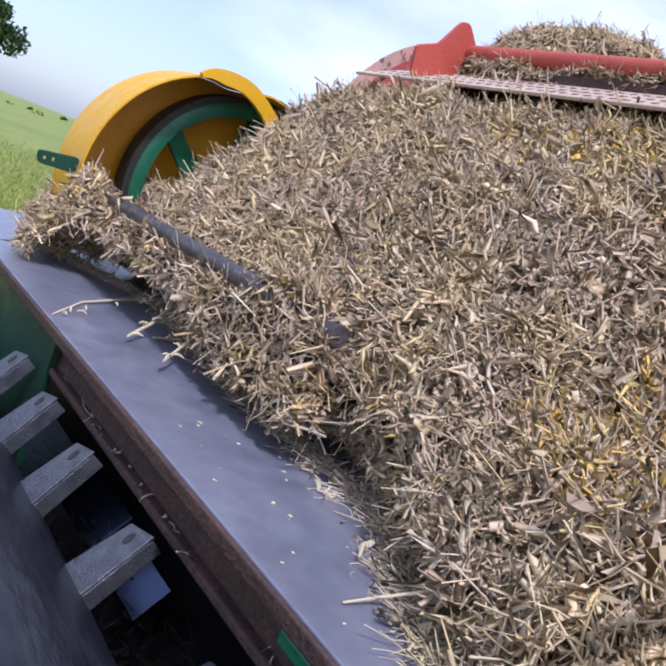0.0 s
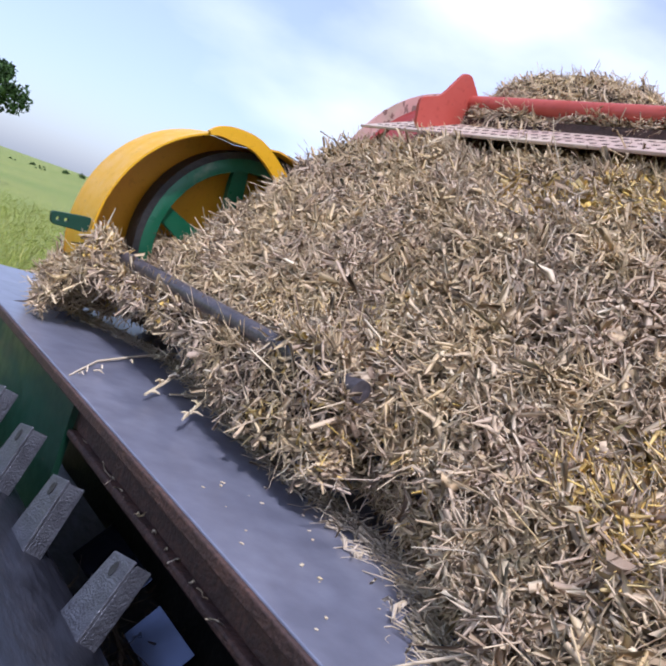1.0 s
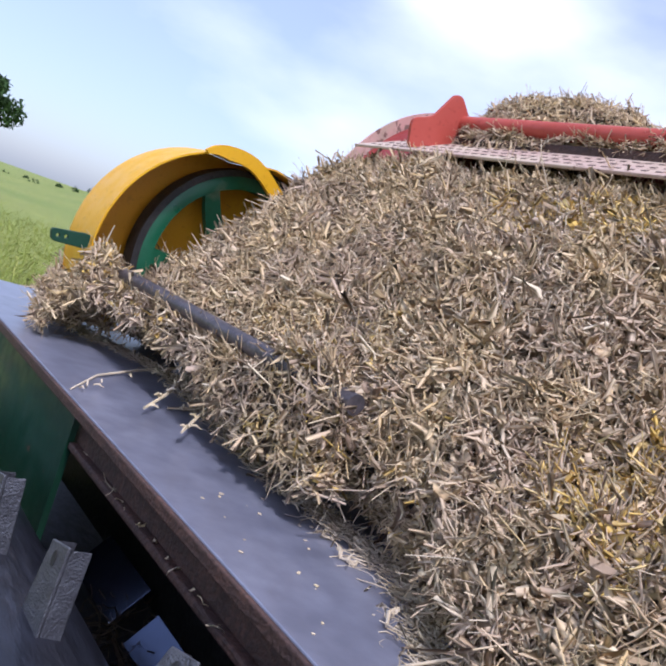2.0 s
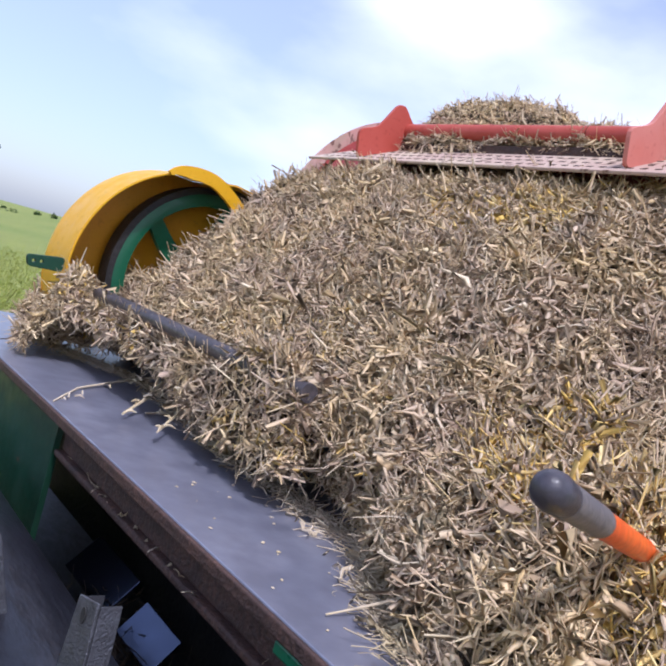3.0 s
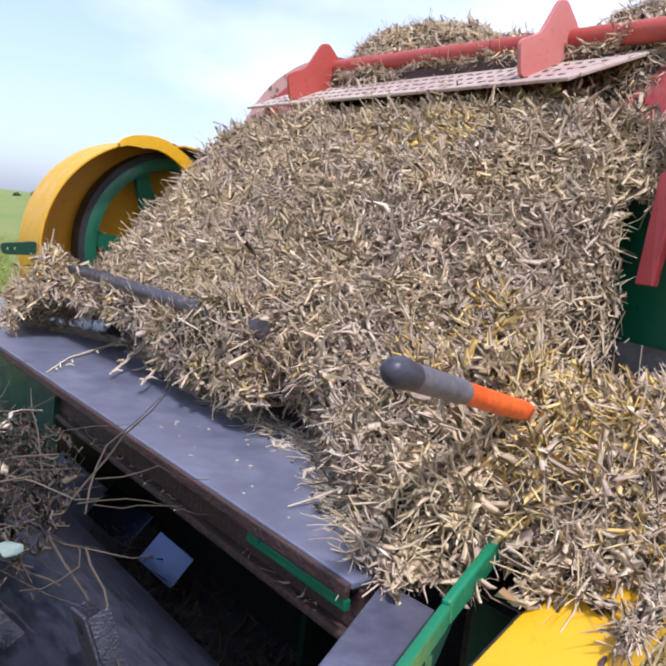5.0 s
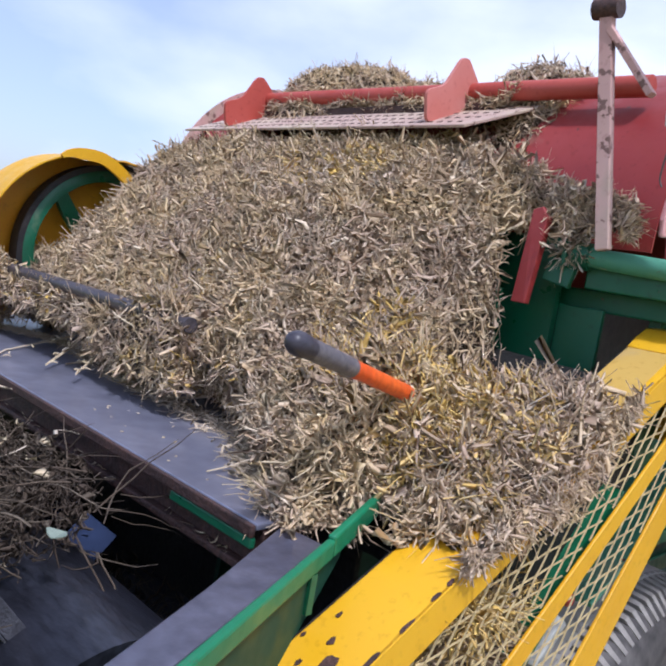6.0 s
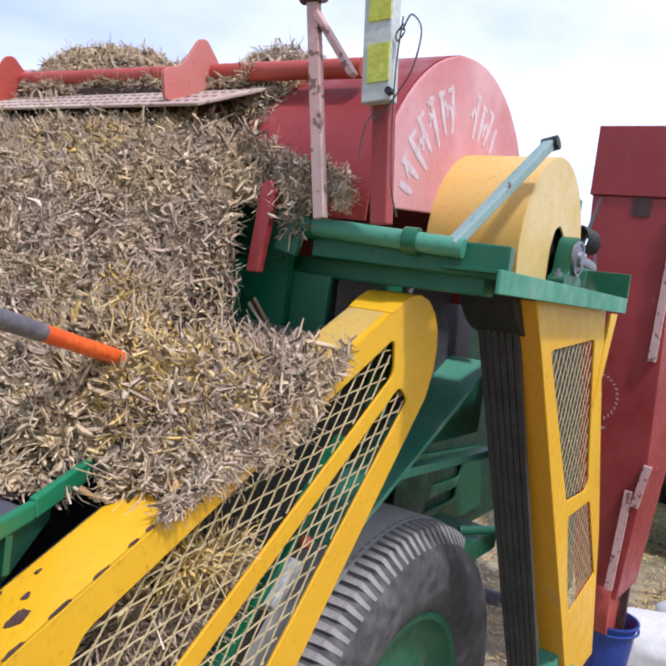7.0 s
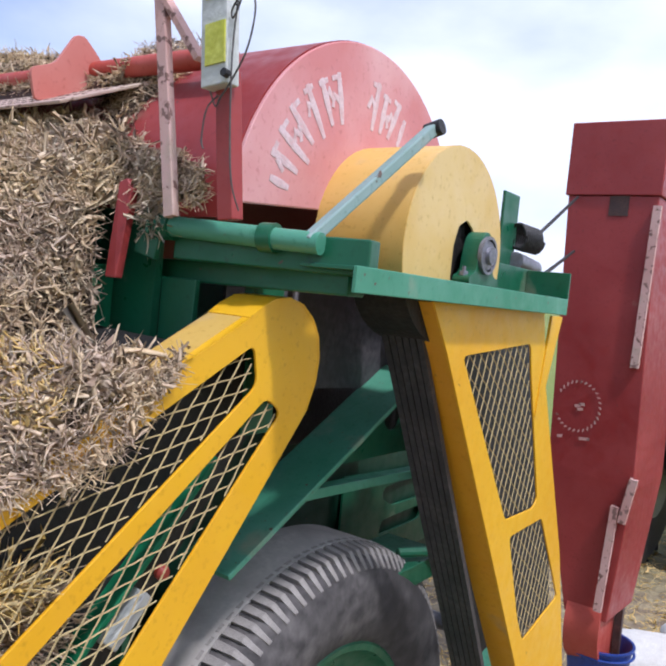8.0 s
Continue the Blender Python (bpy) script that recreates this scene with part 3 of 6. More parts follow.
def build_hopper_rim():
    """The flared right wall of the hopper with its folded grey rim and green outer flange."""
    bm = bmesh.new()
    inner = [(-0.203, 0.440), (-0.106, 0.268), (0.048, -0.03)]
    outer = [(-0.142, 0.446), (-0.055, 0.265), (0.085, -0.03)]
    for dz, mat, name, label in ((0, RIM, "rim_sheet", "grey folded rim of the hopper"),):
        lo = [[bm.verts.new((x, y, 1.401 - t)) for x, y in row] for t in (0, 0.012) for row in (inner, outer)]
        for k in range(2):
            bm.faces.new((lo[0][k], lo[0][k + 1], lo[1][k + 1], lo[1][k]))
            bm.faces.new((lo[2][k], lo[3][k], lo[3][k + 1], lo[2][k + 1]))
            bm.faces.new((lo[0][k], lo[2][k], lo[2][k + 1], lo[0][k + 1]))
            bm.faces.new((lo[1][k], lo[1][k + 1], lo[3][k + 1], lo[3][k]))
        for k in (0, 2):
            bm.faces.new((lo[0][k], lo[1][k], lo[3][k], lo[2][k]))
        part(name, bm, mat, machine, label, bevel=0.002)
    bm = bmesh.new()
    beam(bm, (-0.196, 0.43, 1.25), (0.054, -0.03, 1.25), 0.006, 0.276)
    part("hopper_wall", bm, GREEN, machine, "green inner hopper wall")
    bm = bmesh.new()
    beam(bm, (-0.182, 0.600, 1.436), (-0.132, 0.448, 1.402), 0.010, 0.026)
    beam(bm, (-0.132, 0.448, 1.400), (0.096, -0.04, 1.388), 0.010, 0.022)
    part("rim_flange", bm, GREEN_MID, machine, "bright green edge flange of the hopper", bevel=0.003)
    bm = bmesh.new()
    # its lower edge follows the slope of the belt guard beside it
    ends = [(-0.160, 0.49, 1.376, 1.398), (0.090, -0.04, 1.097, 1.378)]
    v = [bm.verts.new((x + dx, y, z)) for x, y, lo, hi in ends for dx in (0, 0.006) for z in (lo, hi)]
    for f in ((0, 1, 5, 4), (2, 6, 7, 3), (1, 3, 7, 5), (0, 4, 6, 2), (0, 2, 3, 1), (4, 5, 7, 6)):
        bm.faces.new([v[i] for i in f])
    part("outer_wall", bm, GREEN_DARKENED, machine, "green outer hopper wall, darkened for shade")
    bm = bmesh.new()
    beam(bm, (-0.112, 0.405, 1.345), (-0.112, 0.405, 1.388), 0.010, 0.008, (0, 1, 0))
    part("wall_gusset", bm, GREEN, machine)


build_hopper_rim()


def build_hood():
    cy, cz, r = 1.40, 1.80, 0.375
    bm = bmesh.new()
    skin(bm, arc(cy, cz, r, 180, -20, 48)[::1], -1.49, -0.108, 0.004)
    part("hood_shell", bm, RED_DARK, machine, "curved red cylinder hood", smooth=True)
    bm = bmesh.new()
    face = [(1.036, 1.826), *arc(cy, cz, r - 0.002, 172, 14, 40)]
    plate(bm, face, [], -0.108, -0.100)
    end = part("hood_end", bm, RED_FADED_GLARE, machine, "faded pink-red hood end, paled for sky glare, with smeared white painted marks", bevel=0.003)
    # smeared white strokes of an unreadable painted word following the arch
    rng = random.Random(5)
    c = Vector((-0.0994, cy - 0.02, cz + 0.015))
    for k, (ang, base, ln, arm) in enumerate(((166, 0.225, 0.050, 0.0), (157, 0.215, 0.075, 0.020), (148, 0.20, 0.095, -0.022), (139, 0.215, 0.085, 0.024), (130, 0.205, 0.100, 0.020), (121, 0.215, 0.085, -0.018), (113, 0.21, 0.090, 0.022), (86, 0.205, 0.095, 0.022), (78, 0.21, 0.080, -0.020), (70, 0.215, 0.085, 0.018), (60, 0.225, 0.060, 0.0))):
        a = radians(ang)
        d = Vector((0, math.cos(a), math.sin(a)))
        side = Vector((0, -math.sin(a), math.cos(a)))
        bm = bmesh.new()
        lean = side * rng.uniform(-0.012, 0.012)
        tube(bm, [c + d * base, c + d * (base + ln * 0.5) + lean * 0.6, c + d * (base + ln) + lean], [0.005, 0.0085, 0.006], 8)
        if arm:
            q = c + d * (base + ln * rng.uniform(0.35, 0.6))
            tube(bm, [q, q + side * arm * 0.6 + d * 0.012, q + side * arm - d * 0.008], [0.007, 0.008, 0.005], 8)
            q = c + d * (base + ln * 0.92)
            tube(bm, [q - side * 0.014, q + side * 0.014], [0.005, 0.005], 8)
        for v in bm.verts:
            v.co.x = -0.0994 + (v.co.x + 0.0994) * 0.08
        part("brush_mark", bm, WHITE, end, "smeared pale brush mark")
    bm = bmesh.new()
    plate(bm, [(1.036, 1.80), *arc(cy, cz, r - 0.002, 180, 0, 40)], [], -1.49, -1.484)
    part("hood_far_end", bm, RED, machine)
    bm = bmesh.new()
    box(bm, (-1.545, 1.02, 0.95), (-0.25, 1.035, 1.81))
    part("cylinder_front", bm, GREEN, machine, "green sheet in front of the cylinder")
    bm = bmesh.new()
    lathe(bm, [(-1.500, 0.373), (-1.500, 0.404), (-1.4945, 0.404), (-1.4945, 0.373), (-1.500, 0.373)], (0, cy, cz), "x", 40, 60, 185)
    part("end_flange", bm, PINK_WOOD, machine, "sun-bleached end flange of the hood", smooth=True)
    # perforated front plate
    bm = bmesh.new()
    o = Vector((0, 0.956, 1.979))
    e = Vector((0, 0.152, 0.072))
    nv = Vector((0, -0.072, 0.152)).normalized() * 0.006
    cols = [-1.365 + k * 0.0232 for k in range(41)]
    def pt(x, s, t):
        return o + Vector((x, 0, 0)) + e * s + nv * t
    cut = lambda s: -0.455 + 0.055 * s
    outline = [(cols[0], 0), (cut(0), 0), (cut(1), 1), (cols[0] + 0.03, 1)]
    vs = [bm.verts.new(pt(x, s, t)) for t in (0, 1) for x, s in outline]
    for f in ((3, 2, 1, 0), (4, 5, 6, 7), (0, 1, 5, 4), (1, 2, 6, 5), (2, 3, 7, 6), (3, 0, 4, 7)):
        bm.faces.new([vs[i] for i in f])
    board = part("cover_board", bm, PLATE_DUST, machine, "pale pink perforated cover plate", bevel=0.0015)
    first = None
    for row, s in enumerate((0.16, 0.40, 0.64, 0.86)):
        for k in range(38):
            x = -1.33 + k * 0.0235 + (row % 2) * 0.011
            if x > cut(s) - 0.02:
                continue
            if first is None:
                bm = bmesh.new()
                beam(bm, (-0.0048, 0, 0), (0.0048, 0, 0), 0.007, 0.001, nv)
                first = part("slot", bm, RUST, board, "dark punched slot")
                ob = first
            else:
                ob = new("slot", first.data)
                ob.parent = board
            ob.location = pt(x, s, 1.06)
    # bracket plates and the pipe that they hold
    prof = [(0.972, 1.994), (0.958, 2.052), (1.008, 2.074), (1.046, 2.138), (1.066, 2.142), (1.112, 2.104), (1.120, 2.072), (1.104, 2.040)]
    for x in (-1.212, -0.562):
        bm = bmesh.new()
        plate(bm, rounded(prof, 0.014, 3), [], x - 0.004, x + 0.004)
        part("pipe_bracket", bm, BRACKET if x > -1 else RED, machine, "cut red bracket plate", bevel=0.0015)
    bm = bmesh.new()
    tube(bm, [(-1.235, 1.098, 2.093), (-0.195, 1.098, 2.080)], 0.0185, 18)
    part("hood_pipe", bm, RED, machine, "round red pipe along the hood", smooth=True)
    bm = bmesh.new()
    beam(bm, (-1.2, 1.085, 2.045), (-0.50, 1.085, 2.045), 0.012, 0.03)
    part("hood_rail", bm, RUST, machine)


build_hood()


def build_wheel_guard():
    """The flywheel with its half-round yellow guard."""
    cy, cz, r = 0.800, 1.600, 0.275
    shell = arc(cy, cz, r, 205, 84, 26) + [(0.87, 1.880), (0.95, 1.872), (1.04, 1.845), (1.13, 1.78)]
    bm = bmesh.new()
    skin(bm, shell, -1.655, -1.50, 0.004)
    g = part("flywheel_guard", bm, YELLOW, machine, "half-round yellow flywheel guard", smooth=True)
    bm = bmesh.new()
    plate(bm, [(y, z - 0.005) for y, z in shell] + [(1.13, 1.46), (0.56, 1.46)], [], -1.657, -1.651)
    part("guard_back", bm, YELLOW_DEEP, g, "rust-stained yellow back of the guard")
    bm = bmesh.new()
    line = [(0.690, 1.858), (0.705, 1.872), (0.73, 1.883), (0.77, 1.888), (0.81, 1.884), (0.85, 1.867), (0.89, 1.842), (0.93, 1.818), (0.98, 1.800), (1.02, 1.790)]
    pts = [Vector(p) for p in rounded_line(line)]
    low = []
    for i, p in enumerate(pts):
        d = (pts[min(i + 1, len(pts) - 1)] - pts[max(i - 1, 0)]).normalized()
        low.append(p + Vector((d.y, -d.x)) * (0.010 + 0.020 * min(1.0, i / 12)))
    plate(bm, [tuple(p) for p in pts] + [tuple(p) for p in low[::-1]], [], -1.500, -1.488)
    part("guard_strap", bm, YELLOW, machine, "bent yellow strap over the guard", smooth=True)
    bm = bmesh.new()
    skin(bm, [(0.86, 1.885), (0.93, 1.866), (1.02, 1.835), (1.2, 1.76)], -1.62, -1.55, 0.008)
    part("drive_belt", bm, RUBBER, machine, "flat black drive belt")
    bm = bmesh.new()
    plate(bm, rounded([(0.442, 1.602), (0.448, 1.578), (0.52, 1.580), (0.52, 1.612)], 0.008, 3), [arc(0.458, 1.591, 0.004, 0, 330, 9), arc(0.474, 1.593, 0.004, 0, 330, 9)], -1.512, -1.50)
    part("guard_lug", bm, GREEN_DARKENED, machine, "dark green lug with two bolt holes", bevel=0.001)


def rounded_line(pts, n=5):
    """A smooth line through the points."""
    out = []
    v = [Vector(p) for p in pts]
    for i in range(len(v) - 1):
        a, b, c, d = v[max(i - 1, 0)], v[i], v[i + 1], v[min(i + 2, len(v) - 1)]
        for k in range(n):
            t = k / n
            out.append(tuple(0.5 * (2 * b + (c - a) * t + (2 * a - 5 * b + 4 * c - d) * t * t + (3 * b - a - 3 * c + d) * t ** 3)))
    out.append(tuple(v[-1]))
    return out


build_wheel_guard()


def build_flywheel():
    bm = bmesh.new()
    lathe(bm, [(-0.025, 0.205), (-0.025, 0.233), (-0.022, 0.237), (0.022, 0.237), (0.025, 0.233), (0.025, 0.205), (-0.025, 0.205)], (0, 0, 0), "x", 64)
    w = part("flywheel", bm, GREEN, machine, "spoked green cast flywheel", smooth=True)
    bm = bmesh.new()
    lathe(bm, [(-0.026, 0.235), (-0.026, 0.250), (0.026, 0.250), (0.026, 0.235), (-0.026, 0.235)], (0, 0, 0), "x", 64)
    part("wheel_band", bm, RUBBER, w, "black belt round the flywheel rim", smooth=True)
    for k in range(6):
        a = radians(60 * k)
        bm = bmesh.new()
        d = Vector((0, math.cos(a), math.sin(a)))
        s = Vector((0, -d.z, d.y))
        n = 8
        rows = []
        for i in range(n + 1):
            q = 0.03 + (0.211 - 0.03) * i / n
            wdt = 0.026 - 0.008 * i / n
            off = 0.012 * math.sin(math.pi * i / n)
            rows.append([bm.verts.new(d * q + s * (off + e * wdt) + Vector((x, 0, 0))) for e, x in ((-1, -0.008), (1, -0.008), (1, 0.010), (-1, 0.010))])
        for p, q in zip(rows, rows[1:]):
            for i in range(4):
                bm.faces.new((p[i], p[(i + 1) % 4], q[(i + 1) % 4], q[i]))
        part("spoke", bm, GREEN, w, smooth=True)
    bm = bmesh.new()
    lathe(bm, [(-0.035, 0.0), (-0.035, 0.045), (0.03, 0.045), (0.034, 0.038), (0.034, 0.018), (0.06, 0.018), (0.06, 0.0)], (0, 0, 0), "x", 28)
    part("hub", bm, RED, w, "worn red hub", smooth=True)
    w.location = (-1.592, 0.889, 1.614)
    return w


flywheel = build_flywheel()


def build_feed_drum():
    """The slow drum in the hopper with hollow channel-steel teeth."""
    bm = bmesh.new()
    lathe(bm, [(-1.32, 0.0), (-1.32, 0.135), (-0.03, 0.135), (-0.03, 0.0)], (0, 0, 0), "x", 48)
    w = part("feed_drum", bm, DRUM, machine, "scuffed grey feed drum with channel steel teeth", smooth=True)
    lead = [0, 0, 0, -6, -23, -44, -40, -35]
    for k in range(16):
        row, n = k // 8, k % 8
        x = -0.604 + 0.152 * (n - 2) + (0.076 if row % 2 else 0.0)
        if x > -0.06:
            continue
        a = radians(180 * row + lead[n])
        d = Vector((0, math.cos(a), math.sin(a)))
        s = Vector((0, -d.z, d.y))
        u = Vector((1, 0, 0))
        bm = bmesh.new()
        # a folded channel: broad face, two side flanges, the end cut on the slant
        for x0, x1, s0, s1, t0, t1 in ((-0.021, 0.021, -0.003, 0.0, 0.208, 0.218), (-0.021, -0.018, -0.024, -0.0035, 0.202, 0.208), (0.018, 0.021, -0.024, -0.0035, 0.202, 0.216)):
            vs = []
            for base in (True, False):
                for e, t in ((x0, s0), (x1, s0), (x1, s1), (x0, s1)):
                    q = 0.125 if base else (t0 if e == x0 else t1)
                    vs.append(bm.verts.new(d * q + u * (e * (1.25 if base else 0.9)) + s * t))
            for f in ((3, 2, 1, 0), (4, 5, 6, 7), (0, 1, 5, 4), (1, 2, 6, 5), (2, 3, 7, 6), (3, 0, 4, 7)):
                bm.faces.new([vs[i] for i in f])
        tooth = part("tooth", bm, TOOTH, w, bevel=0.0012)
        tooth.location = (x, 0, 0)
        bm = bmesh.new()
        lathe(bm, [(0, 0.0), (0, 0.0045), (0.0008, 0.0045), (0.0008, 0.0)], (0, 0, 0), "z", 12)
        hole = part("bolt_hole", bm, RUBBER, tooth, "dark bolt hole")
        hole.matrix_local = Matrix.Translation(d * 0.198 + s * 0.0004) @ s.to_track_quat("Z", "Y").to_matrix().to_4x4() @ Matrix.Diagonal((1, 1.7, 1, 1))
    w.location = (-0.17, 0.260, 1.171)
    return w


feed_drum = build_feed_drum()


def build_straw_pipe():
    bm = bmesh.new()
    tube(bm, [(-1.56, 0.583, 1.56), (-0.655, 0.583, 1.56)], 0.0135, 18)
    part("cross_pipe", bm, PIPE_GREY, machine, "dark grey steel pipe half buried in straw", smooth=True)


build_straw_pipe()


def lever():
    a, b = Vector((-0.122, 0.343, 1.622)), Vector((-0.178, 0.573, 1.564))
    d = (b - a).normalized()
    ln = (b - a).length
    m = Matrix.Translation(a) @ d.to_track_quat("X", "Z").to_matrix().to_4x4()
    bm = bmesh.new()
    lathe(bm, [(0.036, 0.0), (0.036, 0.0102), (ln + 0.02, 0.0102), (ln + 0.02, 0.0)], (0, 0, 0), "x", 26)
    bmesh.ops.transform(bm, matrix=m, verts=bm.verts)
    lev = part("lever", bm, ORANGE, machine, "hand lever with orange shaft and grey ball grip", smooth=True)
    bm = bmesh.new()
    prof = [(-0.0155, 0.0), (-0.014, 0.0055), (-0.010, 0.0095), (-0.004, 0.0119), (0.004, 0.0125), (0.012, 0.0119), (0.019, 0.0112), (0.030, 0.0109), (0.030, 0.0)]
    lathe(bm, prof, (0, 0, 0), "x", 28)
    bmesh.ops.transform(bm, matrix=m, verts=bm.verts)
    part("knob", bm, GRIP_DARK, lev, "dark rounded rubber knob", smooth=True)
    bm = bmesh.new()
    lathe(bm, [(0.022, 0.0), (0.022, 0.0113), (0.106, 0.0109), (0.112, 0.0105), (0.112, 0.0)], (0, 0, 0), "x", 28)
    bmesh.ops.transform(bm, matrix=m, verts=bm.verts)
    part("grip", bm, GRIP, lev, "worn grey rubber sleeve", smooth=True)


lever()

GUARD_IN = -0.105
GUARD_TOP = [(0.10, 1.172), (0.35, 1.306), (0.50, 1.386), (0.70, 1.490), (0.85, 1.569), (1.005, 1.652)]
GUARD_CAP = [(1.005, 1.652), (1.03, 1.668), (1.06, 1.682), (1.095, 1.686), (1.130, 1.677), (1.160, 1.655), (1.180, 1.625), (1.187, 1.59), (1.184, 1.55), (1.165, 1.500)]


def build_slant_guard():
    x0, x1 = -0.023, -0.018
    outer = [*GUARD_TOP[:-1], *GUARD_CAP, (0.87, 1.138), (0.60, 0.82), (0.10, 0.82)]
    w1 = rounded([(1.022, 1.612), (1.036, 1.550), (0.47, 1.125), (0.40, 1.22), (0.44, 1.305)], 0.016)
    w2 = rounded([(1.062, 1.530), (1.100, 1.504), (0.60, 0.945), (0.50, 1.105)], 0.016)
    bm = bmesh.new()
    plate(bm, outer, [w1, w2], x0, x1)
    g = part("slant_belt_guard", bm, YELLOW, machine, "slanting yellow belt guard with expanded metal windows", bevel=0.0012)
    bm = bmesh.new()
    skin(bm, GUARD_TOP[:4], GUARD_IN, x1 + 0.0006, 0.003)
    part("guard_top", bm, YELLOW, g, "chipped yellow top sheet", smooth=True)
    # upper top sheet: dust and the rail's shade share one duller colour
    bm = bmesh.new()
    skin(bm, GUARD_TOP[3:], GUARD_IN, x1 - 0.016, 0.0035)
    part("guard_top", bm, MUSTARD, g, "dusty mustard top sheet, dulled for shade", smooth=True)
    bm = bmesh.new()
    skin(bm, GUARD_TOP[3:], x1 - 0.016, x1 + 0.0006, 0.003)
    part("guard_edge", bm, YELLOW, g, "yellow rolled edge", smooth=True)
    bm = bmesh.new()
    skin(bm, [(y, z + 0.0012) for y, z in GUARD_CAP], GUARD_IN, x1 + 0.0006, 0.004)
    part("guard_cap", bm, YELLOW, g, "rounded yellow end cap", smooth=True)
    # dark backing that stands for shade inside the slanting guard
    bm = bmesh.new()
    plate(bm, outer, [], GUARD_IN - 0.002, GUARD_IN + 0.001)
    part("guard_shade_sheet", bm, DARK, g, "dark backing sheet for the shade behind the mesh")
    bm = bmesh.new()
    beam(bm, (-0.095, 1.02, 1.43), (-0.095, 0.72, 1.11), 0.010, 0.055, (1, 0, 0))
    part("inner_rail", bm, GREEN_MID, g, "green rail behind the mesh", bevel=0.002)
    bm = bmesh.new()
    beam(bm, (-0.090, 0.845, 1.185), (-0.090, 0.905, 1.245), 0.020, 0.045, (1, 0, 0))
    part("pale_block", bm, PALE_WOOD, g, "pale block behind the mesh", bevel=0.003)
    bm = bmesh.new()
    lathe(bm, [(-0.096, 0.0), (-0.096, 0.011), (-0.088, 0.012), (-0.082, 0.008), (-0.082, 0.0)], (0, 0.945, 1.262), "x", 12)
    part("red_knob", bm, RED, g, "small red knob behind the mesh", smooth=True)
    rng = random.Random(14)
    for y, off, ln, wd in ((0.385, -0.035, 0.030, 0.016), (0.405, -0.052, 0.012, 0.008), (0.372, -0.060, 0.010, 0.006), (0.43, -0.070, 0.010, 0.005), (0.36, -0.004, 0.030, 0.006), (0.41, -0.004, 0.034, 0.006), (0.455, -0.003, 0.024, 0.005), (0.497, -0.004, 0.016, 0.006), (0.518, -0.004, 0.013, 0.006), (0.745, -0.006, 0.06, 0.004), (0.33, -0.03, 0.012, 0.008), (0.395, -0.082, 0.008, 0.005)):
        z = 1.386 + 0.535 * (y - 0.50)
        t = Vector((0, 0.882, 0.472))
        n = Vector((0, -0.472, 0.882))
        c = Vector((x1 + off, y, z)) + n * 0.0008
        bm = bmesh.new()
        ring = []
        for i in range(11):
            a = 2 * math.pi * i / 11
            q = rng.uniform(0.7, 1.15)
            ring.append(c + t * (ln * 0.5 * q * math.cos(a)) + Vector((wd * 0.5 * q * math.sin(a), 0, 0)))
        hi = [bm.verts.new(p + n * 0.0004) for p in ring]
        lo = [bm.verts.new(p - n * 0.0015) for p in ring]
        bm.faces.new(hi)
        for i in range(11):
            bm.faces.new((hi[i - 1], hi[i], lo[i], lo[i - 1]))
        part("paint_chip", bm, RUST, g, "bare rust-brown chip in the paint")
    for w, seed in ((w1, 0), (w2, 1)):
        bm = bmesh.new()
        expanded(bm, w, x0 - 0.003, 10, 59, 0.0235, 0.0023)
        part("mesh_screen", bm, MESH_METAL, g, "straw-dusted expanded metal screen")


build_slant_guard()


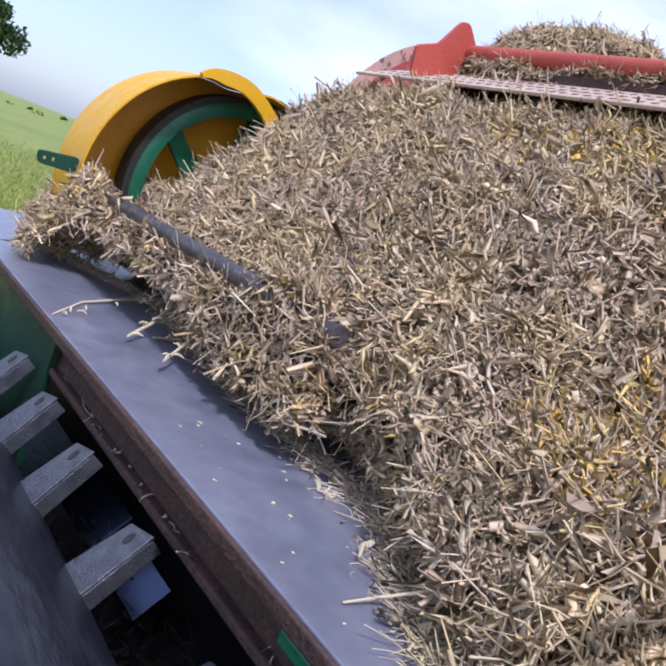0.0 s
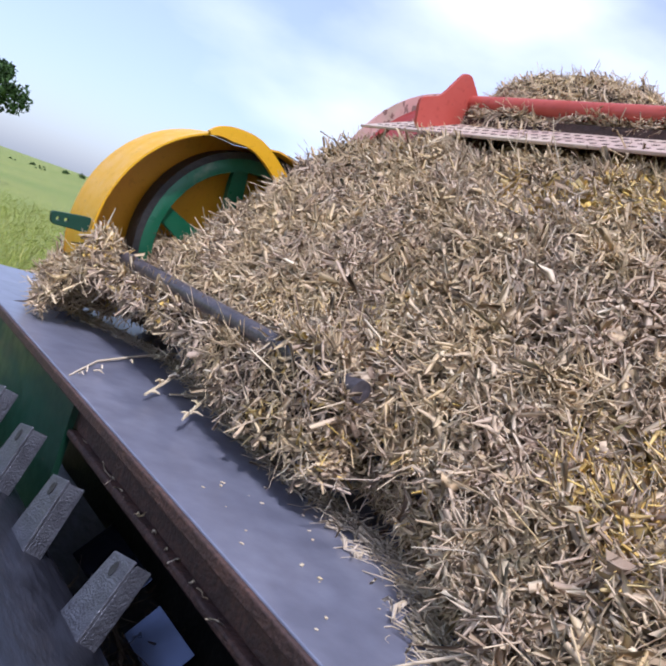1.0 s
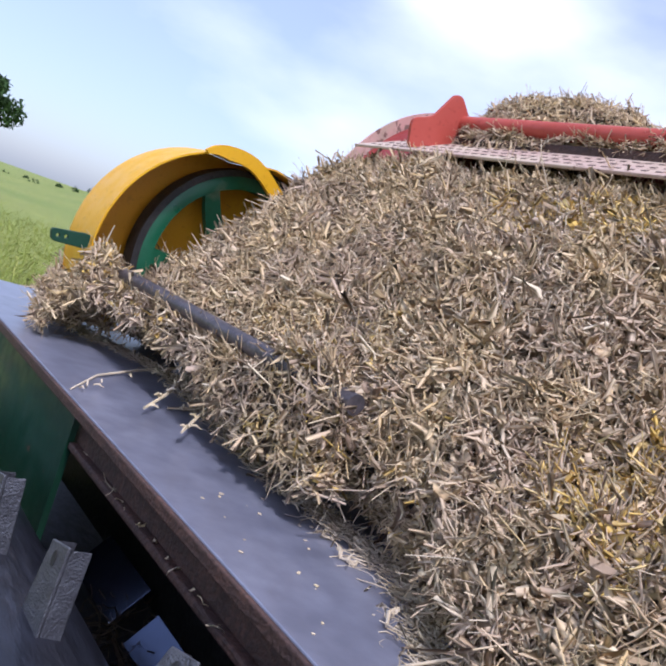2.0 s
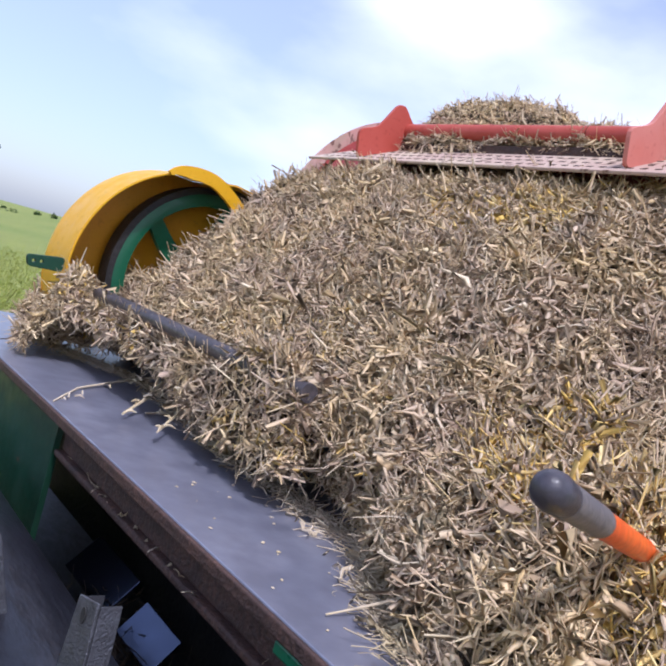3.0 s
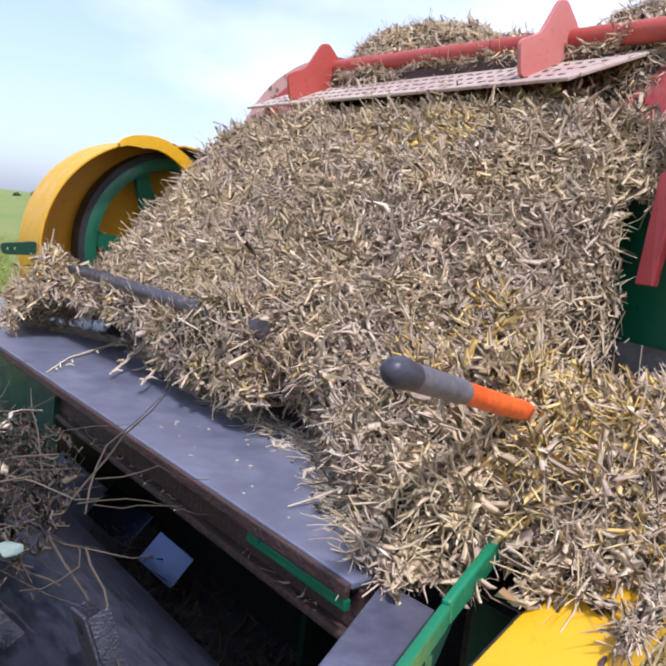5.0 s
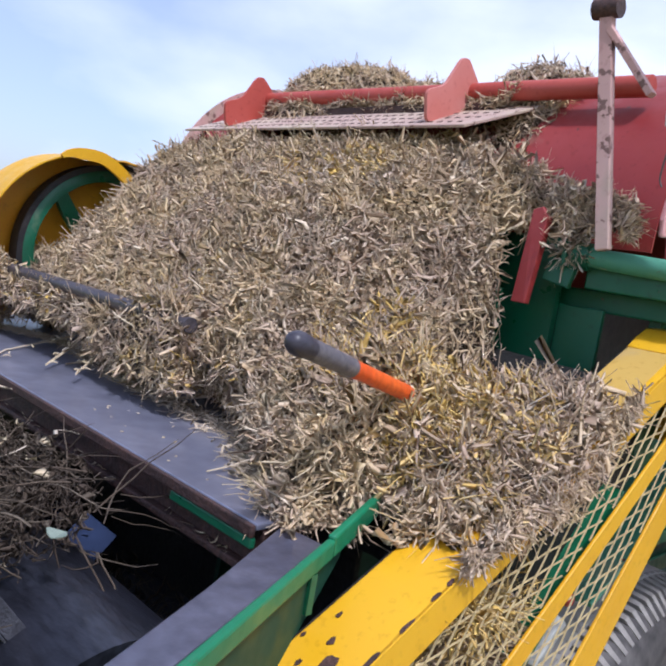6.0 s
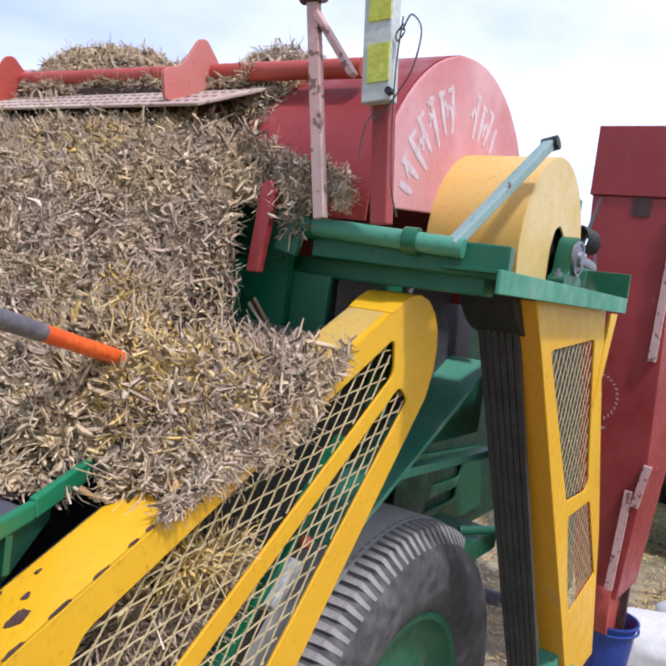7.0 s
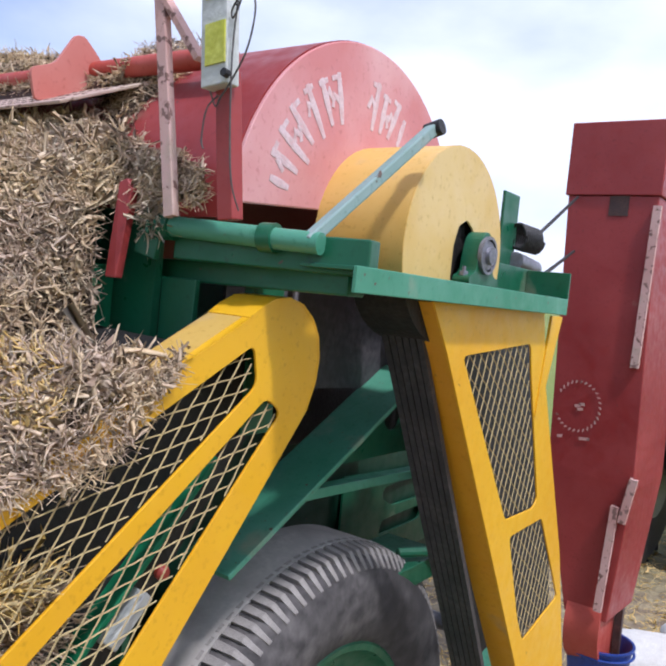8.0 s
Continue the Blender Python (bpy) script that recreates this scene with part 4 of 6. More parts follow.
def build_side_frame():
    """Cross tube, side shelf, bearing, pulley cover, belts and the upright guard."""
    bm = bmesh.new()
    tube(bm, [(-0.215, 0.990, 1.781), (0.072, 1.040, 1.769)], 0.0165, 16)
    ct = part("cross_tube", bm, GREEN_PALE, machine, "round green cross tube", smooth=True)
    for x in (-0.20, -0.015):
        bm = bmesh.new()
        y, z = 0.990 + (x + 0.215) * 0.174, 1.781 - (x + 0.215) * 0.042
        tube(bm, [(x - 0.012, y, z), (x + 0.012, y + 0.004, z)], 0.0225, 14)
        part("collar", bm, GREEN, ct, smooth=True)
    bm = bmesh.new()
    beam(bm, (-0.20, 1.025, 1.757), (0.137, 1.084, 1.754), 0.036, 0.054)
    part("box_arm", bm, GREEN, machine, "green box section arm", bevel=0.003)
    bm = bmesh.new()
    beam(bm, (-0.36, 1.080, 1.712), (0.10, 1.100, 1.716), 0.05, 0.036)
    part("lower_arm", bm, GREEN, machine, bevel=0.003)
    bm = bmesh.new()
    beam(bm, (-0.235, 0.985, 1.73), (-0.215, 0.99, 1.83), 0.05, 0.012, (0, 1, 0))
    plate(bm, [(0.97, 1.76), (0.97, 1.80), (1.02, 1.838), (1.05, 1.838), (1.05, 1.76)], [], -0.226, -0.218)
    part("arm_gusset", bm, GREEN, machine, "green gusset plate", bevel=0.002)
    # shelf of angle iron
    bm = bmesh.new()
    box(bm, (0.134, 1.036, 1.704), (0.141, 1.935, 1.742))
    sh = part("side_rail", bm, GREEN_PALE, machine, "pale green angle iron side rail", bevel=0.0015)
    bm = bmesh.new()
    box(bm, (0.04, 1.036, 1.735), (0.1335, 1.935, 1.741))
    part("rail_flange", bm, GREEN, sh, bevel=0.001)
    bm = bmesh.new()
    box(bm, (0.028, 1.66, 1.742), (0.035, 1.955, 1.806))
    box(bm, (0.0355, 1.928, 1.742), (0.141, 1.936, 1.803))
    part("rail_upstand", bm, GREEN, sh, "grimy green upstand", bevel=0.0015)
    # pulley cover
    cy, cz, r = 1.442, 1.795, 0.197
    bm = bmesh.new()
    skin(bm, arc(cy, cz, r, 196, -18, 40), -0.100, 0.086, 0.003)
    pc = part("pulley_cover", bm, YELLOW_DULL, machine, "dusty yellow half-round pulley cover", smooth=True)
    bm = bmesh.new()
    face = arc(cy, cz, r - 0.001, 196, -18, 40)
    slot = [(1.425, 1.745), (1.425, 1.81), (1.440, 1.848), (1.470, 1.862), (1.500, 1.848), (1.520, 1.81), (1.520, 1.76)]
    plate(bm, face, [rounded(slot, 0.006, 2)], 0.082, 0.0865)
    part("cover_face", bm, CREAM, pc, "bleached yellow end plate, lightened as the sunlit side", bevel=0.001)
    bm = bmesh.new()
    beam(bm, (-0.09, 1.10, 1.728), (0.03, 1.10, 1.728), 0.02, 0.016)
    part("cover_edge", bm, YELLOW, pc)
    # pillow block
    bm = bmesh.new()
    plate(bm, rounded([(1.43, 1.742), (1.43, 1.757), (1.455, 1.765), (1.460, 1.80), (1.470, 1.832), (1.493, 1.846), (1.517, 1.832), (1.527, 1.80), (1.532, 1.765), (1.56, 1.757), (1.56, 1.742)], 0.01, 3), [], 0.0875, 0.122)
    pb = part("pillow_block", bm, GREEN, machine, "greasy green pillow block bearing", bevel=0.003)
    bm = bmesh.new()
    lathe(bm, [(0.122, 0.0), (0.122, 0.029), (0.127, 0.027), (0.128, 0.017), (0.136, 0.016), (0.137, 0.0)], (0, 1.493, 1.80), "x", 26)
    part("shaft_end", bm, GALV, pb, "greasy grey shaft end", smooth=True)
    bm = bmesh.new()
    lathe(bm, [(0.121, 0.030), (0.121, 0.036), (0.129, 0.036), (0.129, 0.030), (0.121, 0.030)], (0, 1.493, 1.80), "x", 26)
    part("bearing_ring", bm, GALV, pb, "bare steel bearing ring", smooth=True)
    for y in (1.440, 1.550):
        bm = bmesh.new()
        lathe(bm, [(1.757, 0.0), (1.757, 0.009), (1.766, 0.009), (1.766, 0.004), (1.775, 0.004), (1.775, 0.0)], (0.105, y, 0), "z", 6)
        part("bolt", bm, GALV, pb)
    # slanting bar
    bm = bmesh.new()
    beam(bm, (0.055, 1.028, 1.770), (0.112, 1.262, 1.985), 0.021, 0.018)
    bar = part("prop_bar", bm, BAR_PAINT, machine, "worn pale green prop bar", bevel=0.003)
    bm = bmesh.new()
    tube(bm, [(0.098, 1.262, 1.978), (0.126, 1.262, 1.986)], 0.013, 12)
    part("bar_eye", bm, DARK, bar, smooth=True)
    # upright guard
    outer = [(1.325, 1.728), (1.420, 1.610), (1.965, 0.845), (2.12, 0.62), (2.41, 0.62), (2.232, 1.057), (1.965, 1.53), (1.890, 1.728)]
    w1 = rounded([(1.487, 1.606), (1.835, 1.632), (1.86, 1.56), (1.998, 1.245), (1.975, 1.225), (1.800, 1.228)], 0.018)
    w2 = rounded([(1.838, 1.180), (2.050, 1.186), (2.255, 0.925), (2.01, 0.878), (1.95, 0.96)], 0.018)
    bm = bmesh.new()
    plate(bm, outer, [w1, w2], 0.096, 0.101)
    g = part("upright_belt_guard", bm, YELLOW, machine, "tapered yellow belt guard with expanded metal windows", bevel=0.0012)
    bm = bmesh.new()
    skin(bm, [(1.345, 1.702), (1.420, 1.610), (1.965, 0.845), (2.12, 0.62)][::-1], 0.030, 0.0965, 0.003)
    part("guard_side", bm, YELLOW_DEEP, g, "orange-yellow side sheet")
    bm = bmesh.new()
    plate(bm, [(1.945, 1.70), (2.02, 1.70), (1.93, 1.46), (1.905, 1.46)], [], 0.098, 0.104)
    part("guard_tab", bm, YELLOW, g, "bent yellow tab")
    for w in (w1, w2):
        bm = bmesh.new()
        expanded(bm, w, 0.093, -33, -107, 0.0285, 0.0027)
        part("mesh_screen", bm, MESH_METAL, g, "fine expanded metal screen")
    # dark backing that stands for shade behind the upright guard's windows
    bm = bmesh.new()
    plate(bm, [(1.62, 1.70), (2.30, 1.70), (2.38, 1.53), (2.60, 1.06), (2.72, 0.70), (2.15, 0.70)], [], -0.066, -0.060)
    part("guard_shade_sheet", bm, DARK, g, "brown-black backing sheet for the shade behind the mesh")
    # belts
    for k in range(6):
        bm = bmesh.new()
        x = -0.022 + k * 0.015
        a, b = Vector((x, 1.325, 1.76)), Vector((x, 2.02, 0.60))
        beam(bm, a, b, 0.0125, 0.013, (0, 1, 1))
        part("drive_belt", bm, BELT, machine, "dusty black rubber drive belt")
    bm = bmesh.new()
    lathe(bm, [(-0.04, 0.0), (-0.04, 0.17), (0.07, 0.17), (0.07, 0.0)], (0, 1.442, 1.795), "x", 36)
    part("drive_pulley", bm, DARK, machine, "dark grooved drive pulley", smooth=True)
    bm = bmesh.new()
    lathe(bm, [(-0.03, 0.0), (-0.03, 0.12), (0.085, 0.12), (0.085, 0.03), (0.16, 0.03), (0.16, 0.0)], (0, 2.12, 0.66), "x", 32)
    part("lower_pulley", bm, GREEN_PALE, machine, "green lower pulley", smooth=True)


build_side_frame()


def build_body():
    """Panels, frame and struts behind the guards."""
    # side panel coloured dark for the shade under the hood
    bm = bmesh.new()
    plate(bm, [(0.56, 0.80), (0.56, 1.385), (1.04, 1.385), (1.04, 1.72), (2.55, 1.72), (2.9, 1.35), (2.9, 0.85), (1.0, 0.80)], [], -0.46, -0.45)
    part("side_panel", bm, GREEN_SHADED, machine, "green side panel, darkened for shade")
    bm = bmesh.new()
    beam(bm, (-0.20, 1.15, 1.185), (-0.20, 1.80, 1.530), 0.012, 0.125, (1, 0, 0))
    part("strut", bm, GREEN_PALE, machine, "sloping pale green strut", bevel=0.002)
    bm = bmesh.new()
    slots = [rounded([(2.154, 1.091), (2.167, 1.123), (2.372, 1.136), (2.449, 1.104), (2.424, 1.059), (2.218, 1.059)], 0.016, 3), rounded([(2.154, 0.975), (2.167, 1.018), (2.424, 1.027), (2.404, 0.982)], 0.016, 3)]
    plate(bm, [(1.936, 0.93), (1.936, 1.187), (2.59, 1.155), (2.68, 0.911), (2.039, 0.879)], slots, -0.440, -0.432)
    part("slotted_plate", bm, GREEN, machine, "green plate with two cut slots", bevel=0.002)
    bm = bmesh.new()
    beam(bm, (-0.185, 1.38, 1.285), (-0.185, 2.02, 1.262), 0.034, 0.022)
    part("frame_bar", bm, GREEN_PALE, machine, "pale green frame bar", bevel=0.002)
    bm = bmesh.new()
    plate(bm, [(1.55, 1.315), (1.58, 1.40), (1.76, 1.50), (1.98, 1.50), (1.98, 1.315)], [arc(1.80, 1.42, 0.045, 0, 345, 23)], -0.225, -0.219)
    part("fan_plate", bm, GREEN, machine, "green plate round a dark fan opening")
    bm = bmesh.new()
    lathe(bm, [(-0.30, 0.0), (-0.30, 0.07), (-0.24, 0.07), (-0.24, 0.05), (-0.235, 0.03), (-0.235, 0.0)], (0, 1.80, 1.42), "x", 24)
    part("fan_rotor", bm, DARK, machine, smooth=True)
    bm = bmesh.new()
    box(bm, (-0.44, 1.56, 1.33), (-0.36, 2.0, 1.62))
    part("gear_housing", bm, DARK, machine, "dark gear housing", bevel=0.01)
    # sheet added to darken the gap between the guards under the rail
    bm = bmesh.new()
    plate(bm, [(1.20, 1.50), (1.20, 1.70), (1.92, 1.70), (1.92, 1.52), (1.70, 1.48)], [], -0.262, -0.256)
    part("belt_shade_sheet", bm, SHADE_GREY, machine, "dark sheet behind the belts, added for shade")
    # opening beside the straw: sheet, roller and shaft
    bm = bmesh.new()
    plate(bm, [(0.62, 1.405), (0.62, 1.50), (0.80, 1.60), (0.97, 1.71), (1.018, 1.71), (1.018, 1.405)], [], -0.358, -0.352)
    part("throat_sheet", bm, GREEN_MID, machine, "green throat sheet beside the straw")
    bm = bmesh.new()
    tube(bm, [(-0.339, 0.985, 1.560), (-0.140, 0.985, 1.555)], 0.046, 22)
    part("throat_roller", bm, DARK, machine, "dark worn roller", smooth=True)
    bm = bmesh.new()
    box(bm, (-0.339, 0.60, 1.3405), (-0.14, 1.018, 1.36))
    part("throat_floor", bm, DARK, machine)
    bm = bmesh.new()
    box(bm, (-0.25, 1.036, 1.45), (-0.17, 1.048, 1.70))
    box(bm, (-0.12, 1.10, 1.45), (-0.10, 1.18, 1.70))
    part("throat_post", bm, GREEN, machine, bevel=0.002)
    # red flap beside the opening
    bm = bmesh.new()
    vs = [(-0.292, 0.952, 1.690), (-0.266, 0.952, 1.690), (-0.260, 0.966, 1.835), (-0.274, 0.966, 1.852), (-0.288, 0.962, 1.845)]
    front = [bm.verts.new(v) for v in vs]
    back = [bm.verts.new((v[0] + 0.002, v[1] + 0.014, v[2])) for v in vs]
    bm.faces.new(front)
    bm.faces.new(back[::-1])
    for i in range(5):
        bm.faces.new((front[i - 1], front[i], back[i], back[i - 1]))
    part("red_flap", bm, RED_DARK, machine, "chipped red flap plate", bevel=0.002)
    bm = bmesh.new()
    tube(bm, [(-0.16, 1.79, 1.08), (-0.05, 1.98, 1.075)], 0.012, 10)
    box(bm, (-0.30, 1.70, 1.00), (-0.12, 1.98, 1.055))
    part("axle_bracket", bm, GREEN, machine, bevel=0.003)
    bm = bmesh.new()
    tube(bm, [(-0.26, 2.11, 0.80), (-0.13, 2.13, 0.80)], 0.024, 12)
    tube(bm, [(-0.14, 2.13, 0.80), (-0.095, 2.135, 0.797)], 0.011, 10)
    part("stub_shaft", bm, GALV, machine, smooth=True)
    bm = bmesh.new()
    tube(bm, [(-0.13, 1.21, 1.60), (-0.13, 1.21, 1.70)], 0.010, 10)
    tube(bm, [(-0.13, 1.21, 1.585), (-0.13, 1.21, 1.60)], 0.022, 10)
    tube(bm, [(-0.10, 1.21, 1.60), (-0.10, 1.21, 1.70)], 0.006, 8)
    part("adjuster_screw", bm, GALV, machine, "bright steel adjuster screw", smooth=True)


build_body()


def build_tyre():
    cy, cz, R, r = 1.525, 0.578, 0.560, 0.345
    prof = [(-0.150, r), (-0.128, r + 0.02), (-0.112, r + 0.07), (-0.106, r + 0.12), (-0.118, R - 0.045), (-0.140, R - 0.012), (-0.175, R), (-0.25, R + 0.004), (-0.325, R), (-0.36, R - 0.012), (-0.382, R - 0.045), (-0.394, r + 0.12), (-0.372, r + 0.02), (-0.35, r)]
    bm = bmesh.new()
    lathe(bm, prof, (0, cy, cz), "x", 96)
    w = part("road_wheel", bm, DUSTY_RUBBER, machine, "dusty grey road wheel with lugged tyre", smooth=True)
    bm = bmesh.new()
    lathe(bm, [(-0.196, R + 0.001), (-0.192, R + 0.011), (-0.328, R + 0.011), (-0.328, R + 0.001)], (0, cy, cz), "x", 96)
    part("tread_band", bm, TREAD_RUBBER, w, "dust-whitened tread", smooth=True)
    lug = None
    for k in range(120):
        a = 2 * math.pi * k / 120
        if lug is None:
            bm = bmesh.new()
            vs = [(-0.205, -0.013, R + 0.012), (-0.205, 0.006, R + 0.012), (-0.150, 0.009, R + 0.002), (-0.122, 0.011, R - 0.034), (-0.122, 0.001, R - 0.034), (-0.150, -0.006, R + 0.002)]
            top = [bm.verts.new((x, y, z)) for x, y, z in vs]
            low = [bm.verts.new((x - 0.012, y, z - 0.020)) for x, y, z in vs]
            bm.faces.new((top[0], top[1], top[2], top[5]))
            bm.faces.new((top[5], top[2], top[3], top[4]))
            for i in range(6):
                bm.faces.new((top[i - 1], top[i], low[i], low[i - 1]))
            lug = part("tread_lug", bm, LUG_RUBBER, w)
        else:
            o = new("tread_lug", lug.data)
            o.parent = w
        (lug if k == 0 else o).matrix_local = Matrix.Translation((0, cy, cz)) @ Matrix.Rotation(a, 4, "X")
    bm = bmesh.new()
    lathe(bm, [(-0.350, r + 0.004), (-0.148, r + 0.004), (-0.142, r + 0.012), (-0.138, r + 0.004), (-0.142, r - 0.012), (-0.165, r - 0.022), (-0.190, r - 0.05), (-0.200, 0.20), (-0.190, 0.11), (-0.175, 0.10), (-0.175, 0.0)], (0, cy, cz), "x", 64)
    part("rim", bm, GREEN, w, "green painted steel rim", smooth=True)


build_tyre()


def build_mast():
    """Pink post with its brace, red post with the painted stick, and the wires."""
    bm = bmesh.new()
    beam(bm, (-0.150, 0.955, 1.79), (-0.222, 0.955, 2.165), 0.014, 0.022, (1, 0, 0))
    mast = part("pink_post", bm, PINK_WOOD, machine, "pink painted flat post", bevel=0.002)
    bm = bmesh.new()
    beam(bm, (-0.208, 0.955, 2.125), (-0.128, 0.965, 2.025), 0.010, 0.020, (0, 1, 0))
    part("brace", bm, PINK_WOOD, mast, bevel=0.001)
    bm = bmesh.new()
    tube(bm, [(-0.240, 0.953, 2.158), (-0.198, 0.953, 2.158)], 0.016, 14)
    part("post_head", bm, RUST, mast, "rusty pivot head", smooth=True)
    bm = bmesh.new()
    beam(bm, (-0.043, 0.97, 1.79), (-0.062, 0.958, 2.00), 0.024, 0.030, (1, 0, 0))
    rp = part("red_post", bm, RED_DARK, machine, "dark red square post", bevel=0.002)
    bm = bmesh.new()
    a, b = Vector((-0.058, 0.940, 1.972)), Vector((-0.085, 0.935, 2.26))
    beam(bm, a, b, 0.026, 0.050, (1, 0, 0))
    st = part("painted_stick", bm, PALE_WOOD, rp, "whitewashed stick with yellow-green bands", bevel=0.002)
    for s0, s1 in ((0.10, 0.30), (0.42, 0.60), (0.72, 0.95)):
        bm = bmesh.new()
        beam(bm, a.lerp(b, s0) + Vector((0.004, -0.002, 0)), a.lerp(b, s1) + Vector((0.004, -0.002, 0)), 0.027, 0.038, (1, 0, 0))
        part("painted_band", bm, LIME, st, "yellow-green paint band")
    bm = bmesh.new()
    tube(bm, [(-0.0325, 0.928, 1.985), (-0.0325, 0.918, 1.986)], 0.006, 8)
    part("stick_bolt", bm, DARK, st)
    wires = [
        [(-0.03, 0.935, 2.08), (-0.015, 0.93, 2.10), (0.005, 0.93, 2.075), (-0.002, 0.93, 2.02), (-0.028, 0.93, 1.975), (-0.045, 0.93, 1.955), (-0.058, 0.935, 1.945), (-0.066, 0.93, 1.965)],
        [(-0.032, 0.935, 2.10), (-0.03, 0.93, 2.02), (-0.022, 0.93, 1.92), (-0.010, 0.93, 1.84), (0.0, 0.94, 1.80)],
        [(-0.032, 0.93, 2.08), (-0.02, 0.925, 2.075), (-0.03, 0.925, 2.06), (-0.036, 0.928, 2.072), (-0.024, 0.925, 2.085)],
        [(-0.055, 0.935, 1.96), (-0.07, 0.93, 1.94), (-0.075, 0.93, 1.90), (-0.07, 0.93, 1.885)],
    ]
    for wpts in wires:
        bm = bmesh.new()
        pts = [Vector(p) for p in wpts]
        fine = []
        for i in range(len(pts) - 1):
            p, q, r, s = pts[max(i - 1, 0)], pts[i], pts[i + 1], pts[min(i + 2, len(pts) - 1)]
            for k in range(6):
                t = k / 6
                fine.append(0.5 * (2 * q + (r - p) * t + (2 * p - 5 * q + 4 * r - s) * t * t + (3 * q - p - 3 * r + s) * t ** 3))
        fine.append(pts[-1])
        tube(bm, fine, 0.0014, 6)
        part("loose_wire", bm, WIRE, rp, "thin loose wire", smooth=True)


build_mast()


def build_rear_bits():
    bm = bmesh.new()
    box(bm, (-0.02, 1.86, 1.75), (-0.012, 1.95, 1.985))
    part("rear_post", bm, GREEN, machine, "green rear post", bevel=0.002)
    bm = bmesh.new()
    pts = [(0.0 + 0.022 * math.cos(a), 1.93 + a * 0.0022, 1.885 + 0.03 * math.sin(a)) for a in np.linspace(0, 18 * math.pi, 220)]
    tube(bm, pts, 0.004, 6)
    part("coil_spring", bm, DARK, machine, "dark coil spring", smooth=True)
    bm = bmesh.new()
    tube(bm, [(0.0, 1.93, 1.825), (0.0, 2.06, 1.815)], 0.022, 14)
    part("spring_seat", bm, GALV, machine, smooth=True)


build_rear_bits()


# ---------------- straw ----------------
def lerp_table(x, xs, ys):
    return np.interp(x, xs, ys)


def bumps(x, y):
    """Uneven lumps of the heap."""
    return (0.014 * np.sin(17 * x + 2.1 * np.sin(9 * y)) * np.sin(21 * y + 1.3 * np.sin(11 * x + 1.0))
            + 0.014 * np.sin(47 * x + 3 * np.sin(31 * y)) * np.sin(53 * y + 2 * np.sin(37 * x))
            + 0.011 * np.sin(101 * x + 2 * np.sin(67 * y)) * np.sin(93 * y + 2.5 * np.sin(71 * x)))


FOOT_X = [-2.05, -1.9, -1.75, -1.62, -1.5, -1.40, -1.30, -1.19, -1.0, -0.85, -0.74, -0.65, -0.54, -0.456, -0.384, -0.33, -0.25, -0.2, -0.16, -0.13, -0.1, -0.05, 0.0]
FOOT_Y = [0.58, 0.58, 0.58, 0.585, 0.625, 0.668, 0.690, 0.680, 0.645, 0.616, 0.618, 0.616, 0.614, 0.576, 0.530, 0.522, 0.488, 0.462, 0.510, 0.540, 0.535, 0.565, 0.61]


